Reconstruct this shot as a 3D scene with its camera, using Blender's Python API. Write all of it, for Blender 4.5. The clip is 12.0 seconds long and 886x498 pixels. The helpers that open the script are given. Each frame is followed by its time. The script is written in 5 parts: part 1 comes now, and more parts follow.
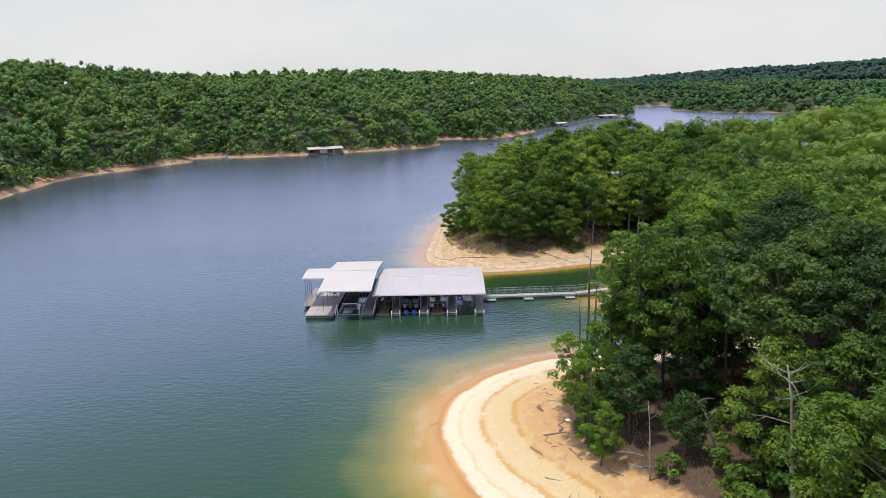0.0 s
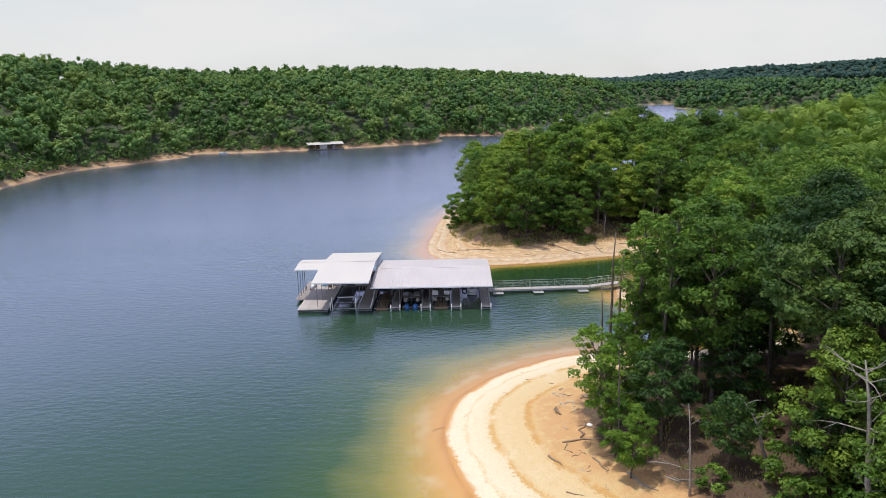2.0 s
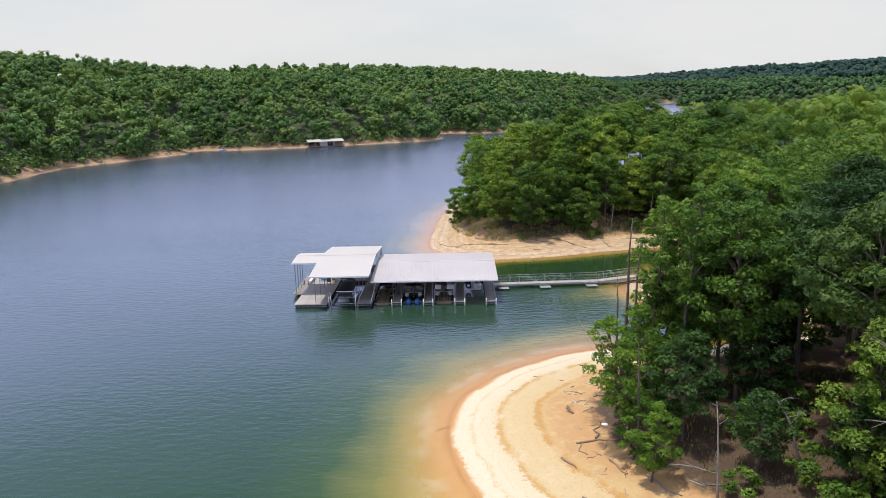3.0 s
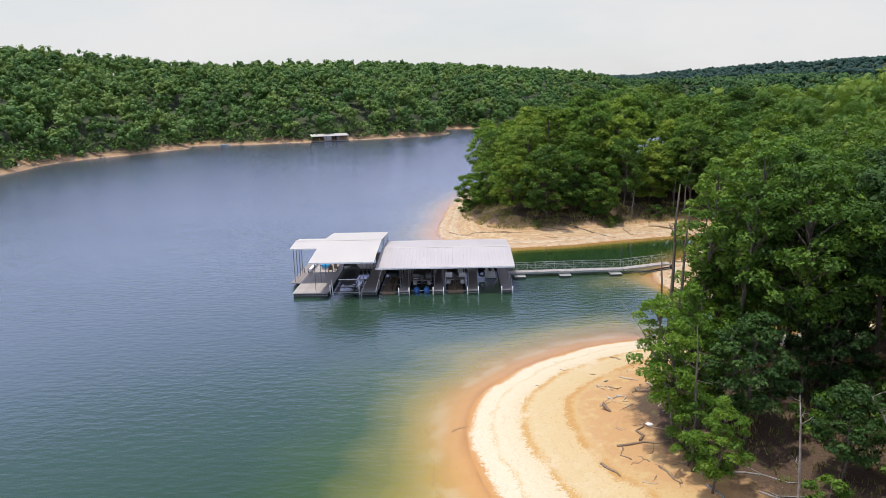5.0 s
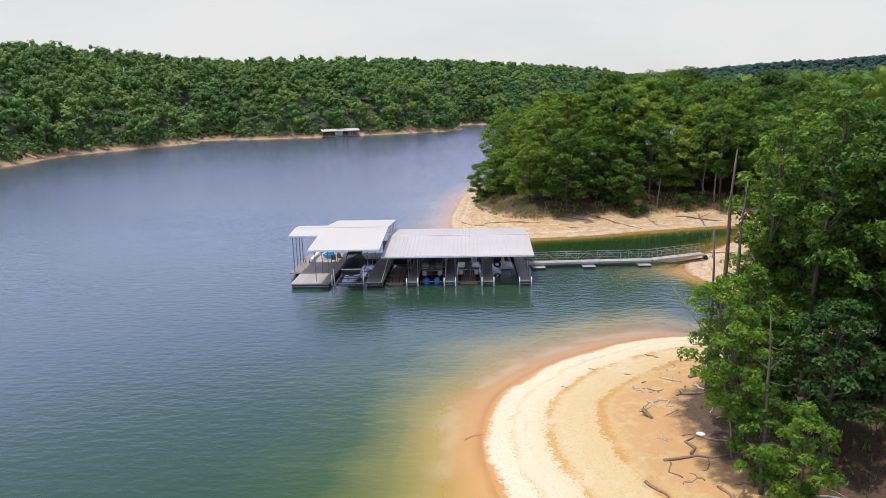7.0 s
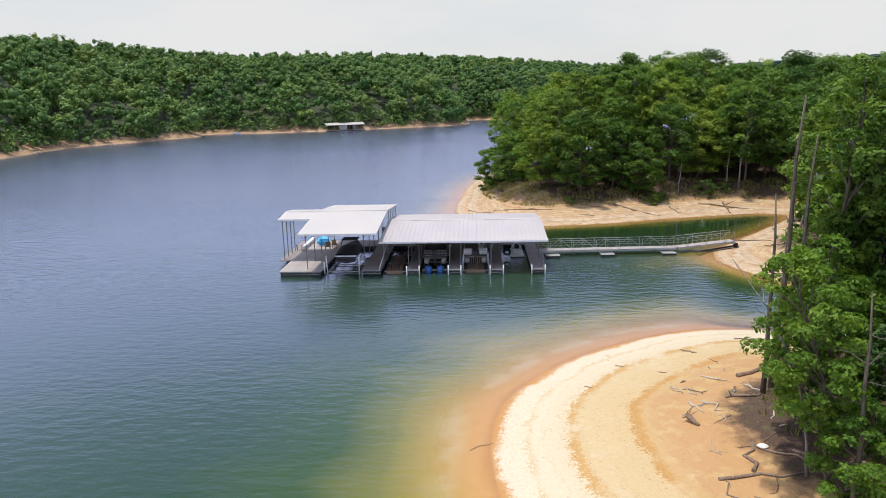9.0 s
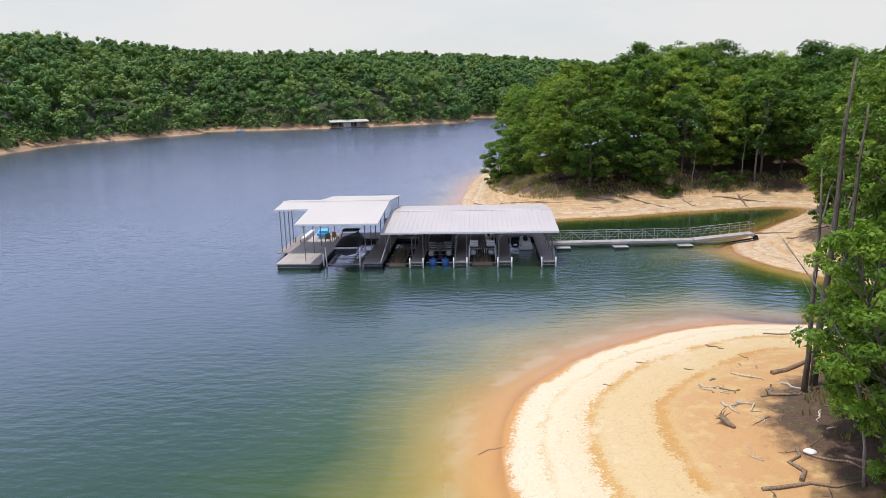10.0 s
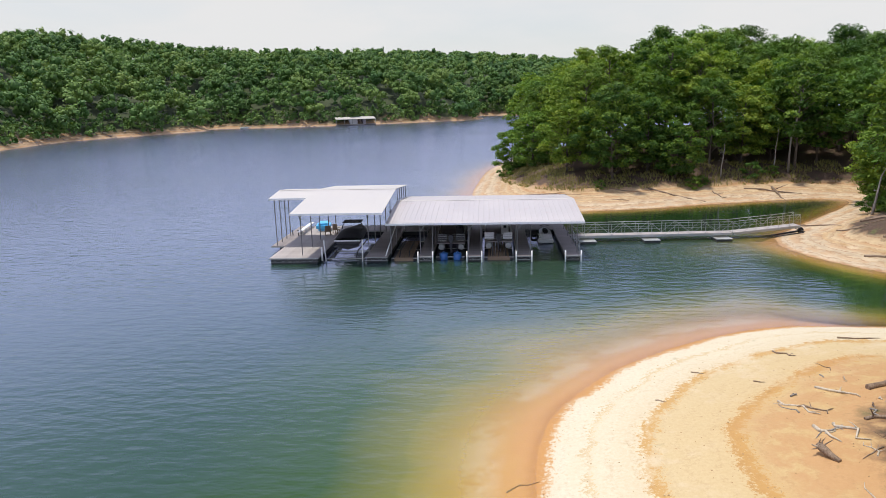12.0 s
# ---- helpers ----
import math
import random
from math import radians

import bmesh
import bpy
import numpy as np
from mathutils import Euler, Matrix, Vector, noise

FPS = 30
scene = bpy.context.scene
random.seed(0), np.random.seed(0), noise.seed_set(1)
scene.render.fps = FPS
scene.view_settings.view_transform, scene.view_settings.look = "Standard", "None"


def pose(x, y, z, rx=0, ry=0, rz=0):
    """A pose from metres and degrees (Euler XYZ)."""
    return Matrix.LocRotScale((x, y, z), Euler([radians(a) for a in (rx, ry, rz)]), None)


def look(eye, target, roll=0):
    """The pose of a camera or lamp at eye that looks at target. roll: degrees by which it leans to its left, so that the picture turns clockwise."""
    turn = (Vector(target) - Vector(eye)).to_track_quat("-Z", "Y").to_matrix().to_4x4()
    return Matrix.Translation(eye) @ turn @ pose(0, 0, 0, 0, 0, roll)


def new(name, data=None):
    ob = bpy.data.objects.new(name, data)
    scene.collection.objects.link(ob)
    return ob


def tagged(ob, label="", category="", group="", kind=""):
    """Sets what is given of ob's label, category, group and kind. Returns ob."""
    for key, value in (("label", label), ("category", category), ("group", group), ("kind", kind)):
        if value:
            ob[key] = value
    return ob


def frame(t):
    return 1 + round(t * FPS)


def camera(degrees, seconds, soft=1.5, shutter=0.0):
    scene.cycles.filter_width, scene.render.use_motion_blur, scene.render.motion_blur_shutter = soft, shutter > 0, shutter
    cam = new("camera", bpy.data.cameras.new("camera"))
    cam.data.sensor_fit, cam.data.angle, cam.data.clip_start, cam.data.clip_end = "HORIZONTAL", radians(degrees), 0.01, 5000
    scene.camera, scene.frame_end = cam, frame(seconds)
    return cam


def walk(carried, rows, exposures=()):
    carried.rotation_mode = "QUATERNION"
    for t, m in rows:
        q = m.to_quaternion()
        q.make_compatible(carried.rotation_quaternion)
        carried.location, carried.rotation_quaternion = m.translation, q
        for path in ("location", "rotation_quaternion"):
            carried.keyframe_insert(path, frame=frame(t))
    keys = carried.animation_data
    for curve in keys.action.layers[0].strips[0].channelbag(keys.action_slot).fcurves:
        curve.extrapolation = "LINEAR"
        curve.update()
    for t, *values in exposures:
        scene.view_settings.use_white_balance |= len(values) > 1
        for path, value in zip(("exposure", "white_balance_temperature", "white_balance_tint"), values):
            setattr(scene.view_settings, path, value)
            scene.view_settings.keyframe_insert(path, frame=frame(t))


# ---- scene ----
cam = camera(66.4, 12.0, soft=0.4)
PATH = [
    (0, (0.833, -0.354, 31.754), (0.808, 1.595, 31.307), -1.2),
    (0.5, (0.839, 1.461, 31.143), (0.812, 3.41, 30.696), -1.2),
    (1, (0.728, 3.058, 30.332), (0.701, 5.007, 29.884), -1.2),
    (1.5, (0.558, 4.873, 29.466), (0.53, 6.822, 29.02), -1.3),
    (2, (0.453, 6.657, 28.547), (0.423, 8.607, 28.101), -1.2),
    (2.5, (0.335, 8.388, 27.667), (0.304, 10.338, 27.221), -1.2),
    (3, (0.057, 10.002, 26.79), (0.025, 11.951, 26.344), -1.2),
    (5, (-0.913, 16.742, 23.234), (-0.959, 18.692, 22.789), -1.3),
    (5.5, (-1.045, 18.358, 22.525), (-1.102, 20.307, 22.082), -1.3),
    (6, (-1.098, 19.888, 21.804), (-1.163, 21.837, 21.359), -1.3),
    (6.5, (-1.141, 21.629, 21.041), (-1.216, 23.577, 20.597), -1.4),
    (7, (-1.057, 23.323, 20.278), (-1.14, 25.272, 19.834), -1.3),
    (9, (-1.101, 29.885, 17.32), (-1.204, 31.832, 16.874), -1.3),
    (9.5, (-1.198, 31.399, 16.522), (-1.307, 33.346, 16.078), -1.3),
    (10, (-1.348, 32.956, 15.792), (-1.464, 34.902, 15.346), -1.3),
    (10.5, (-1.561, 34.457, 15.148), (-1.684, 36.403, 14.703), -1.3),
    (11, (-1.763, 36.006, 14.498), (-1.893, 37.952, 14.054), -1.4),
    (11.5, (-1.94, 37.588, 13.994), (-2.074, 39.534, 13.551), -1.4),
    (12, (-2.131, 39.141, 13.679), (-2.268, 41.086, 13.236), -1.4),
]
walk(cam, [(t, look(eye, target, roll)) for t, eye, target, roll in PATH])

# ---- light ----
SUN_DIR = Vector((-0.22, -0.05, 1.0)).normalized()
world = bpy.data.worlds.new("sky")
scene.world = world
world.use_nodes = True
wn, wl = world.node_tree.nodes, world.node_tree.links
wn.clear()
w_out = wn.new("ShaderNodeOutputWorld")
w_bg = wn.new("ShaderNodeBackground")
w_sky = wn.new("ShaderNodeTexSky")
w_sky.sky_type = "NISHITA"
w_sky.sun_disc = False
w_sky.sun_elevation = math.asin(SUN_DIR.z)
w_sky.sun_rotation = math.atan2(SUN_DIR.x, SUN_DIR.y)
w_sky.air_density, w_sky.dust_density, w_sky.ozone_density = 1.0, 1.5, 1.5
w_gain = wn.new("ShaderNodeVectorMath")
w_gain.operation = "SCALE"
w_gain.inputs["Scale"].default_value = 0.15
w_co = wn.new("ShaderNodeTexCoord")
w_map = wn.new("ShaderNodeMapping")
w_map.inputs["Scale"].default_value = (1.0, 1.0, 3.2)
w_noise = wn.new("ShaderNodeTexNoise")
w_noise.inputs["Scale"].default_value = 2.3
w_noise.inputs["Detail"].default_value = 7.0
w_noise.inputs["Roughness"].default_value = 0.55
w_ramp = wn.new("ShaderNodeMapRange")
w_ramp.inputs["From Min"].default_value, w_ramp.inputs["From Max"].default_value = 0.30, 0.56
w_ramp.inputs["To Min"].default_value, w_ramp.inputs["To Max"].default_value = 0.62, 1.0
# high sky shows more blue between the clouds, the low sky is closed
w_sep = wn.new("ShaderNodeSeparateXYZ")
w_high = wn.new("ShaderNodeMapRange")
w_high.inputs["From Min"].default_value, w_high.inputs["From Max"].default_value = 0.13, 0.48
w_high.inputs["To Min"].default_value, w_high.inputs["To Max"].default_value = 1.0, 0.72
w_mul = wn.new("ShaderNodeMath")
w_mul.operation = "MULTIPLY"
w_mix = wn.new("ShaderNodeMix")
w_mix.data_type = "RGBA"
# thin cloud: white near the horizon, tinted by the blue above it higher up
w_cloud = wn.new("ShaderNodeValToRGB")
w_cloud.color_ramp.elements[0].position, w_cloud.color_ramp.elements[0].color = 0.14, (0.80, 0.80, 0.805, 1)
w_cloud.color_ramp.elements[1].position, w_cloud.color_ramp.elements[1].color = 0.36, (0.82, 0.88, 1.26, 1)
wl.new(w_sep.outputs["Z"], w_cloud.inputs[0])
wl.new(w_cloud.outputs[0], w_mix.inputs[7])
wl.new(w_sky.outputs[0], w_gain.inputs[0])
wl.new(w_gain.outputs[0], w_mix.inputs[6])
wl.new(w_co.outputs["Generated"], w_map.inputs[0])
wl.new(w_map.outputs[0], w_noise.inputs["Vector"])
wl.new(w_noise.outputs["Fac"], w_ramp.inputs["Value"])
wl.new(w_co.outputs["Generated"], w_sep.inputs[0])
wl.new(w_sep.outputs["Z"], w_high.inputs["Value"])
wl.new(w_ramp.outputs[0], w_mul.inputs[0])
wl.new(w_high.outputs[0], w_mul.inputs[1])
wl.new(w_mul.outputs[0], w_mix.inputs[0])
wl.new(w_mix.outputs[2], w_bg.inputs["Color"])
wl.new(w_bg.outputs[0], w_out.inputs["Surface"])

sun_data = bpy.data.lights.new("sun", "SUN")
sun_data.energy, sun_data.angle, sun_data.color = 3.5, radians(2.5), (1.0, 0.95, 0.87)
sun = new("sun", sun_data)
sun.matrix_world = look((0, 0, 300), Vector((0, 0, 300)) - SUN_DIR)
scene.view_settings.exposure = 0.0

# ---- materials ----
def mat(name):
    m = bpy.data.materials.new(name)
    m.use_nodes = True
    nt = m.node_tree
    return m, nt.nodes, nt.links, nt.nodes["Principled BSDF"]


def ramp(n, stops, interpolation="LINEAR"):
    r = n.new("ShaderNodeValToRGB")
    r.color_ramp.interpolation = interpolation
    while len(r.color_ramp.elements) < len(stops):
        r.color_ramp.elements.new(0.5)
    for e, (p, c) in zip(r.color_ramp.elements, stops):
        e.position, e.color = p, (*c, 1)
    return r


def noise_node(n, l, scale, detail=4.0, coords=None, stretch=None, rough=0.55):
    t = n.new("ShaderNodeTexNoise")
    t.inputs["Scale"].default_value, t.inputs["Detail"].default_value = scale, detail
    t.inputs["Roughness"].default_value = rough
    if coords is not None:
        if stretch:
            mp = n.new("ShaderNodeMapping")
            mp.inputs["Scale"].default_value = stretch
            l.new(coords, mp.inputs[0])
            coords = mp.outputs[0]
        l.new(coords, t.inputs["Vector"])
    return t


def mixc(n, l, fac, a, b, mode="MIX"):
    x = n.new("ShaderNodeMix")
    x.data_type, x.blend_type = "RGBA", mode
    for sock, v in ((0, fac), (6, a), (7, b)):
        if isinstance(v, (int, float)):
            x.inputs[sock].default_value = v
        elif isinstance(v, tuple):
            x.inputs[sock].default_value = (*v, 1)
        else:
            l.new(v, x.inputs[sock])
    return x.outputs[2]


def rng(n, l, v, a, b, c=0.0, d=1.0, smooth=False):
    x = n.new("ShaderNodeMapRange")
    x.interpolation_type = "SMOOTHSTEP" if smooth else "LINEAR"
    for k, q in zip(("From Min", "From Max", "To Min", "To Max"), (a, b, c, d)):
        x.inputs[k].default_value = q
    l.new(v, x.inputs["Value"])
    return x.outputs[0]


def calc(n, l, op, a, b=0.0):
    x = n.new("ShaderNodeMath")
    x.operation = op
    for i, v in enumerate((a, b)):
        if isinstance(v, (int, float)):
            x.inputs[i].default_value = v
        else:
            l.new(v, x.inputs[i])
    return x.outputs[0]


def attr(n, name):
    a = n.new("ShaderNodeAttribute")
    a.attribute_name = name
    return a.outputs["Fac"]


def bump(n, l, b, height, strength, dist=0.02):
    x = n.new("ShaderNodeBump")
    x.inputs["Strength"].default_value, x.inputs["Distance"].default_value = strength, dist
    l.new(height, x.inputs["Height"])
    l.new(x.outputs[0], b.inputs["Normal"])


def coat(name, colour, rough=0.6, metal=0.0, vary=0.12, scale=6.0, spots=0.0, spot_colour=(0.1, 0.08, 0.06)):
    """Painted, plastic, metal or wooden surface with mottling, stains and a faint relief."""
    m, n, l, b = mat(name)
    co = n.new("ShaderNodeTexCoord").outputs["Object"]
    big, fine = noise_node(n, l, scale * 0.25, 5, co), noise_node(n, l, scale * 6, 3, co)
    info = n.new("ShaderNodeObjectInfo").outputs["Random"]
    f = calc(n, l, "ADD", calc(n, l, "MULTIPLY", big.outputs["Fac"], 0.6), calc(n, l, "MULTIPLY", fine.outputs["Fac"], 0.25))
    f = calc(n, l, "ADD", f, calc(n, l, "MULTIPLY", info, 0.15))
    lo, hi = (tuple(c * (1 - vary * 1.6) for c in colour), tuple(min(1, c * (1 + vary)) for c in colour))
    col = mixc(n, l, rng(n, l, f, 0.3, 0.7), lo, hi)
    if spots:
        s = noise_node(n, l, scale * 0.7, 8, co, rough=0.7)
        col = mixc(n, l, rng(n, l, s.outputs["Fac"], 0.62 - spots * 0.2, 0.72), col, spot_colour)
    l.new(col, b.inputs["Base Color"])
    b.inputs["Metallic"].default_value = metal
    l.new(rng(n, l, big.outputs["Fac"], 0.3, 0.7, max(0.05, rough - 0.12), min(1, rough + 0.12)), b.inputs["Roughness"])
    bump(n, l, b, fine.outputs["Fac"], 0.15, 0.004)
    return m


def leaf_material(name, dark, mid, light, gaps=0.0, pitch=6.0, glow=0.38):
    m, n, l, b = mat(name)
    info = n.new("ShaderNodeObjectInfo").outputs["Random"]
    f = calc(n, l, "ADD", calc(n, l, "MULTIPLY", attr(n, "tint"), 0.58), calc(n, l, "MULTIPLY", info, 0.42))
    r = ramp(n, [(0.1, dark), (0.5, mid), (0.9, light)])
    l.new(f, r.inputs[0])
    hue = calc(n, l, "FRACT", calc(n, l, "ADD", calc(n, l, "MULTIPLY", info, 7.31), attr(n, "hue")))
    tone = mixc(n, l, calc(n, l, "MULTIPLY", hue, 0.6), r.outputs[0], mixc(n, l, 1.0, r.outputs[0], (0.74, 0.97, 1.22), "MULTIPLY"))
    l.new(tone, b.inputs["Base Color"])
    b.inputs["Roughness"].default_value = 0.6
    b.inputs["Specular IOR Level"].default_value = 0.25
    tr = n.new("ShaderNodeBsdfTranslucent")
    l.new(mixc(n, l, 1.0, tone, (1.0, 1.0, 0.55), "MULTIPLY"), tr.inputs["Color"])
    mx = n.new("ShaderNodeMixShader")
    mx.inputs[0].default_value = glow
    l.new(b.outputs[0], mx.inputs[1])
    l.new(tr.outputs[0], mx.inputs[2])
    out = mx.outputs[0]
    if gaps:
        # gaps between the single leaves of a spray
        vo = n.new("ShaderNodeTexVoronoi")
        vo.inputs["Scale"].default_value = pitch
        l.new(n.new("ShaderNodeTexCoord").outputs["Object"], vo.inputs["Vector"])
        cut = n.new("ShaderNodeMixShader")
        hole = n.new("ShaderNodeBsdfTransparent")
        l.new(calc(n, l, "GREATER_THAN", vo.outputs["Distance"], 1.0 - gaps), cut.inputs[0])
        l.new(out, cut.inputs[1])
        l.new(hole.outputs[0], cut.inputs[2])
        out = cut.outputs[0]
    l.new(out, n["Material Output"].inputs["Surface"])
    return m


M_LEAF = leaf_material("oak_leaves", (0.034, 0.080, 0.013), (0.100, 0.180, 0.021), (0.22, 0.305, 0.040), 0.46, 6.0, 0.27)
# dark green, darkened further: the wood's shade is put into these leaves
M_LEAF_SHADED = leaf_material("shade_darkened_leaves", (0.020, 0.052, 0.013), (0.048, 0.098, 0.019), (0.115, 0.180, 0.032), 0.46, 6.0, 0.25)
M_LEAF_MID = leaf_material("point_oak_leaves", (0.050, 0.115, 0.019), (0.155, 0.248, 0.030), (0.31, 0.385, 0.052), 0.40, 4.2)
# bluer than the near oaks: a little distance haze mixed into the colour
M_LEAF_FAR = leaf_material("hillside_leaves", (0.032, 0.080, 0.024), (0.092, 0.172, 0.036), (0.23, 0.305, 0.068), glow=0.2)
M_LEAF_YOUNG = leaf_material("young_oak_leaves", (0.060, 0.130, 0.015), (0.145, 0.25, 0.027), (0.28, 0.39, 0.045), 0.44, 8.0)
# blue-green for the farthest ridge, its haze put into the leaf colour
M_LEAF_HAZE = leaf_material("haze_blue_leaves", (0.035, 0.080, 0.060), (0.060, 0.120, 0.085), (0.10, 0.17, 0.11))
M_GRASS = leaf_material("dry_grass", (0.15, 0.165, 0.042), (0.29, 0.26, 0.085), (0.43, 0.355, 0.15))


def bark_material(name, dark, light):
    m, n, l, b = mat(name)
    co = n.new("ShaderNodeTexCoord").outputs["Object"]
    a = noise_node(n, l, 5.0, 6, co, (3, 3, 0.6))
    big = noise_node(n, l, 0.6, 3, co)
    f = calc(n, l, "ADD", calc(n, l, "MULTIPLY", a.outputs["Fac"], 0.7), calc(n, l, "MULTIPLY", big.outputs["Fac"], 0.3))
    l.new(mixc(n, l, rng(n, l, f, 0.35, 0.65), dark, light), b.inputs["Base Color"])
    b.inputs["Roughness"].default_value = 0.9
    bump(n, l, b, a.outputs["Fac"], 0.6, 0.03)
    return m


M_BARK = bark_material("oak_bark", (0.05, 0.04, 0.03), (0.17, 0.14, 0.11))
M_SNAG = bark_material("weathered_deadwood", (0.12, 0.105, 0.09), (0.36, 0.33, 0.29))
M_DRIFT = bark_material("driftwood", (0.11, 0.07, 0.045), (0.34, 0.25, 0.17))
M_DRIFT_PALE = bark_material("pale_driftwood", (0.34, 0.28, 0.2), (0.62, 0.54, 0.42))


def ground_material():
    """Sand banded along the shore, red clay patches, leaf litter and grass under the trees, mud below the water."""
    m, n, l, b = mat("shore_ground")
    co = n.new("ShaderNodeTexCoord").outputs["Object"]
    d = attr(n, "shore")
    wood = attr(n, "wood")
    nb = noise_node(n, l, 0.16, 5, co)
    nm = noise_node(n, l, 0.9, 6, co, rough=0.65)
    nf = noise_node(n, l, 7.0, 5, co, rough=0.7)
    vf = n.new("ShaderNodeTexVoronoi")
    vf.inputs["Scale"].default_value = 5.0
    l.new(co, vf.inputs["Vector"])
    wob = calc(n, l, "ADD", d, calc(n, l, "MULTIPLY", calc(n, l, "SUBTRACT", nb.outputs["Fac"], 0.5), 1.5))
    wob = calc(n, l, "ADD", wob, calc(n, l, "MULTIPLY", calc(n, l, "SUBTRACT", nm.outputs["Fac"], 0.5), 1.0))
    wob = calc(n, l, "ADD", wob, calc(n, l, "MULTIPLY", calc(n, l, "SUBTRACT", nf.outputs["Fac"], 0.5), 1.9))
    # strand lines of pebbles and ochre sand left by the falling water
    r = ramp(n, [(0.0, (0.50, 0.245, 0.07)), (0.095, (0.51, 0.265, 0.08)), (0.115, (0.66, 0.60, 0.48)), (0.20, (0.66, 0.60, 0.475)), (0.21, (0.55, 0.41, 0.21)), (0.222, (0.65, 0.585, 0.455)), (0.338, (0.625, 0.545, 0.40)), (0.350, (0.52, 0.325, 0.12)),
                 (0.370, (0.52, 0.32, 0.115)), (0.385, (0.58, 0.465, 0.28)), (0.555, (0.57, 0.44, 0.25)), (0.572, (0.49, 0.285, 0.095)), (0.598, (0.50, 0.295, 0.10)),
                 (0.615, (0.555, 0.405, 0.205)), (0.82, (0.535, 0.36, 0.17)), (1.0, (0.44, 0.255, 0.12))])
    l.new(rng(n, l, wob, -1.0, 13.0), r.inputs[0])
    fine = rng(n, l, nf.outputs["Fac"], 0.3, 0.7)
    worn = noise_node(n, l, 0.35, 6, co, rough=0.7)
    pale = mixc(n, l, rng(n, l, d, 2.5, 9.0), (0.65, 0.585, 0.45), (0.555, 0.395, 0.195))
    strand = mixc(n, l, calc(n, l, "MULTIPLY", rng(n, l, worn.outputs["Fac"], 0.50, 0.60, 0.0, 0.85), rng(n, l, d, 0.3, 0.8)), r.outputs[0], pale)
    strand = mixc(n, l, 1.0, strand, (1.0, 0.985, 0.91), "MULTIPLY")
    sand = mixc(n, l, calc(n, l, "MULTIPLY", fine, 0.34), strand, mixc(n, l, 1.0, strand, (0.72, 0.6, 0.46), "MULTIPLY"))
    peb = rng(n, l, vf.outputs["Distance"], 0.0, 0.22, 1.0, 0.0)
    peb = calc(n, l, "MULTIPLY", peb, rng(n, l, nm.outputs["Fac"], 0.5, 0.66))
    sand = mixc(n, l, calc(n, l, "MULTIPLY", peb, 0.6), sand, (0.36, 0.22, 0.1))
    lines = calc(n, l, "SINE", calc(n, l, "MULTIPLY", calc(n, l, "ADD", d, calc(n, l, "MULTIPLY", nm.outputs["Fac"], 2.2)), 7.0))
    lines = calc(n, l, "MULTIPLY", rng(n, l, lines, 0.6, 1.0), rng(n, l, nf.outputs["Fac"], 0.42, 0.6))
    brown = calc(n, l, "MULTIPLY", lines, calc(n, l, "ADD", calc(n, l, "MULTIPLY", attr(n, "rocky"), 1.7), 0.10))
    ledge = calc(n, l, "SINE", calc(n, l, "MULTIPLY", calc(n, l, "ADD", d, calc(n, l, "MULTIPLY", nm.outputs["Fac"], 1.6)), 3.4))
    ledge = calc(n, l, "MULTIPLY", rng(n, l, ledge, 0.1, 0.9), rng(n, l, worn.outputs["Fac"], 0.36, 0.56))
    ledge = calc(n, l, "MULTIPLY", calc(n, l, "MULTIPLY", ledge, attr(n, "rocky")), 0.95)
    clay = mixc(n, l, nm.outputs["Fac"], (0.37, 0.16, 0.06), (0.52, 0.28, 0.12))
    clay_at = calc(n, l, "MULTIPLY", rng(n, l, calc(n, l, "ADD", d, calc(n, l, "MULTIPLY", nb.outputs["Fac"], 6.0)), 10.0, 11.2),
                   rng(n, l, nm.outputs["Fac"], 0.38, 0.52))
    sand = mixc(n, l, calc(n, l, "MULTIPLY", clay_at, 0.55), sand, clay)
    rock = mixc(n, l, rng(n, l, nm.outputs["Fac"], 0.35, 0.65), (0.27, 0.165, 0.09), (0.58, 0.435, 0.27))
    sand = mixc(n, l, attr(n, "rocky"), sand, rock)
    sand = mixc(n, l, ledge, sand, (0.42, 0.21, 0.075))
    sand = mixc(n, l, brown, sand, (0.30, 0.16, 0.075))
    litter = mixc(n, l, fine, (0.045, 0.029, 0.019), (0.125, 0.075, 0.045))
    grass = mixc(n, l, fine, (0.06, 0.065, 0.02), (0.15, 0.14, 0.05))
    floor_c = mixc(n, l, rng(n, l, nm.outputs["Fac"], 0.56, 0.7), litter, grass)
    floor_c = mixc(n, l, rng(n, l, attr(n, "rocky"), 0.7, 1.0), floor_c, (0.045, 0.06, 0.022))
    wood_edge = calc(n, l, "ADD", wood, calc(n, l, "MULTIPLY", calc(n, l, "SUBTRACT", nm.outputs["Fac"], 0.5), 1.6))
    col = mixc(n, l, rng(n, l, wood_edge, 0.25, 0.75), sand, floor_c)
    # mud and orange sand under water
    wet = mixc(n, l, nm.outputs["Fac"], (0.56, 0.28, 0.09), (0.64, 0.40, 0.16))
    shoal = calc(n, l, "MULTIPLY", rng(n, l, worn.outputs["Fac"], 0.44, 0.56), rng(n, l, wob, -2.2, -1.3, 1.0, 0.0))
    wet = mixc(n, l, shoal, wet, (0.70, 0.56, 0.44))
    col = mixc(n, l, calc(n, l, "MULTIPLY", rng(n, l, wob, -0.55, 0.0, 1.0, 0.0), rng(n, l, attr(n, "rocky"), 0.7, 0.95, 1.0, 0.0)), col, wet)
    l.new(col, b.inputs["Base Color"])
    l.new(rng(n, l, d, 0.0, 1.2, 0.45, 0.92), b.inputs["Roughness"])
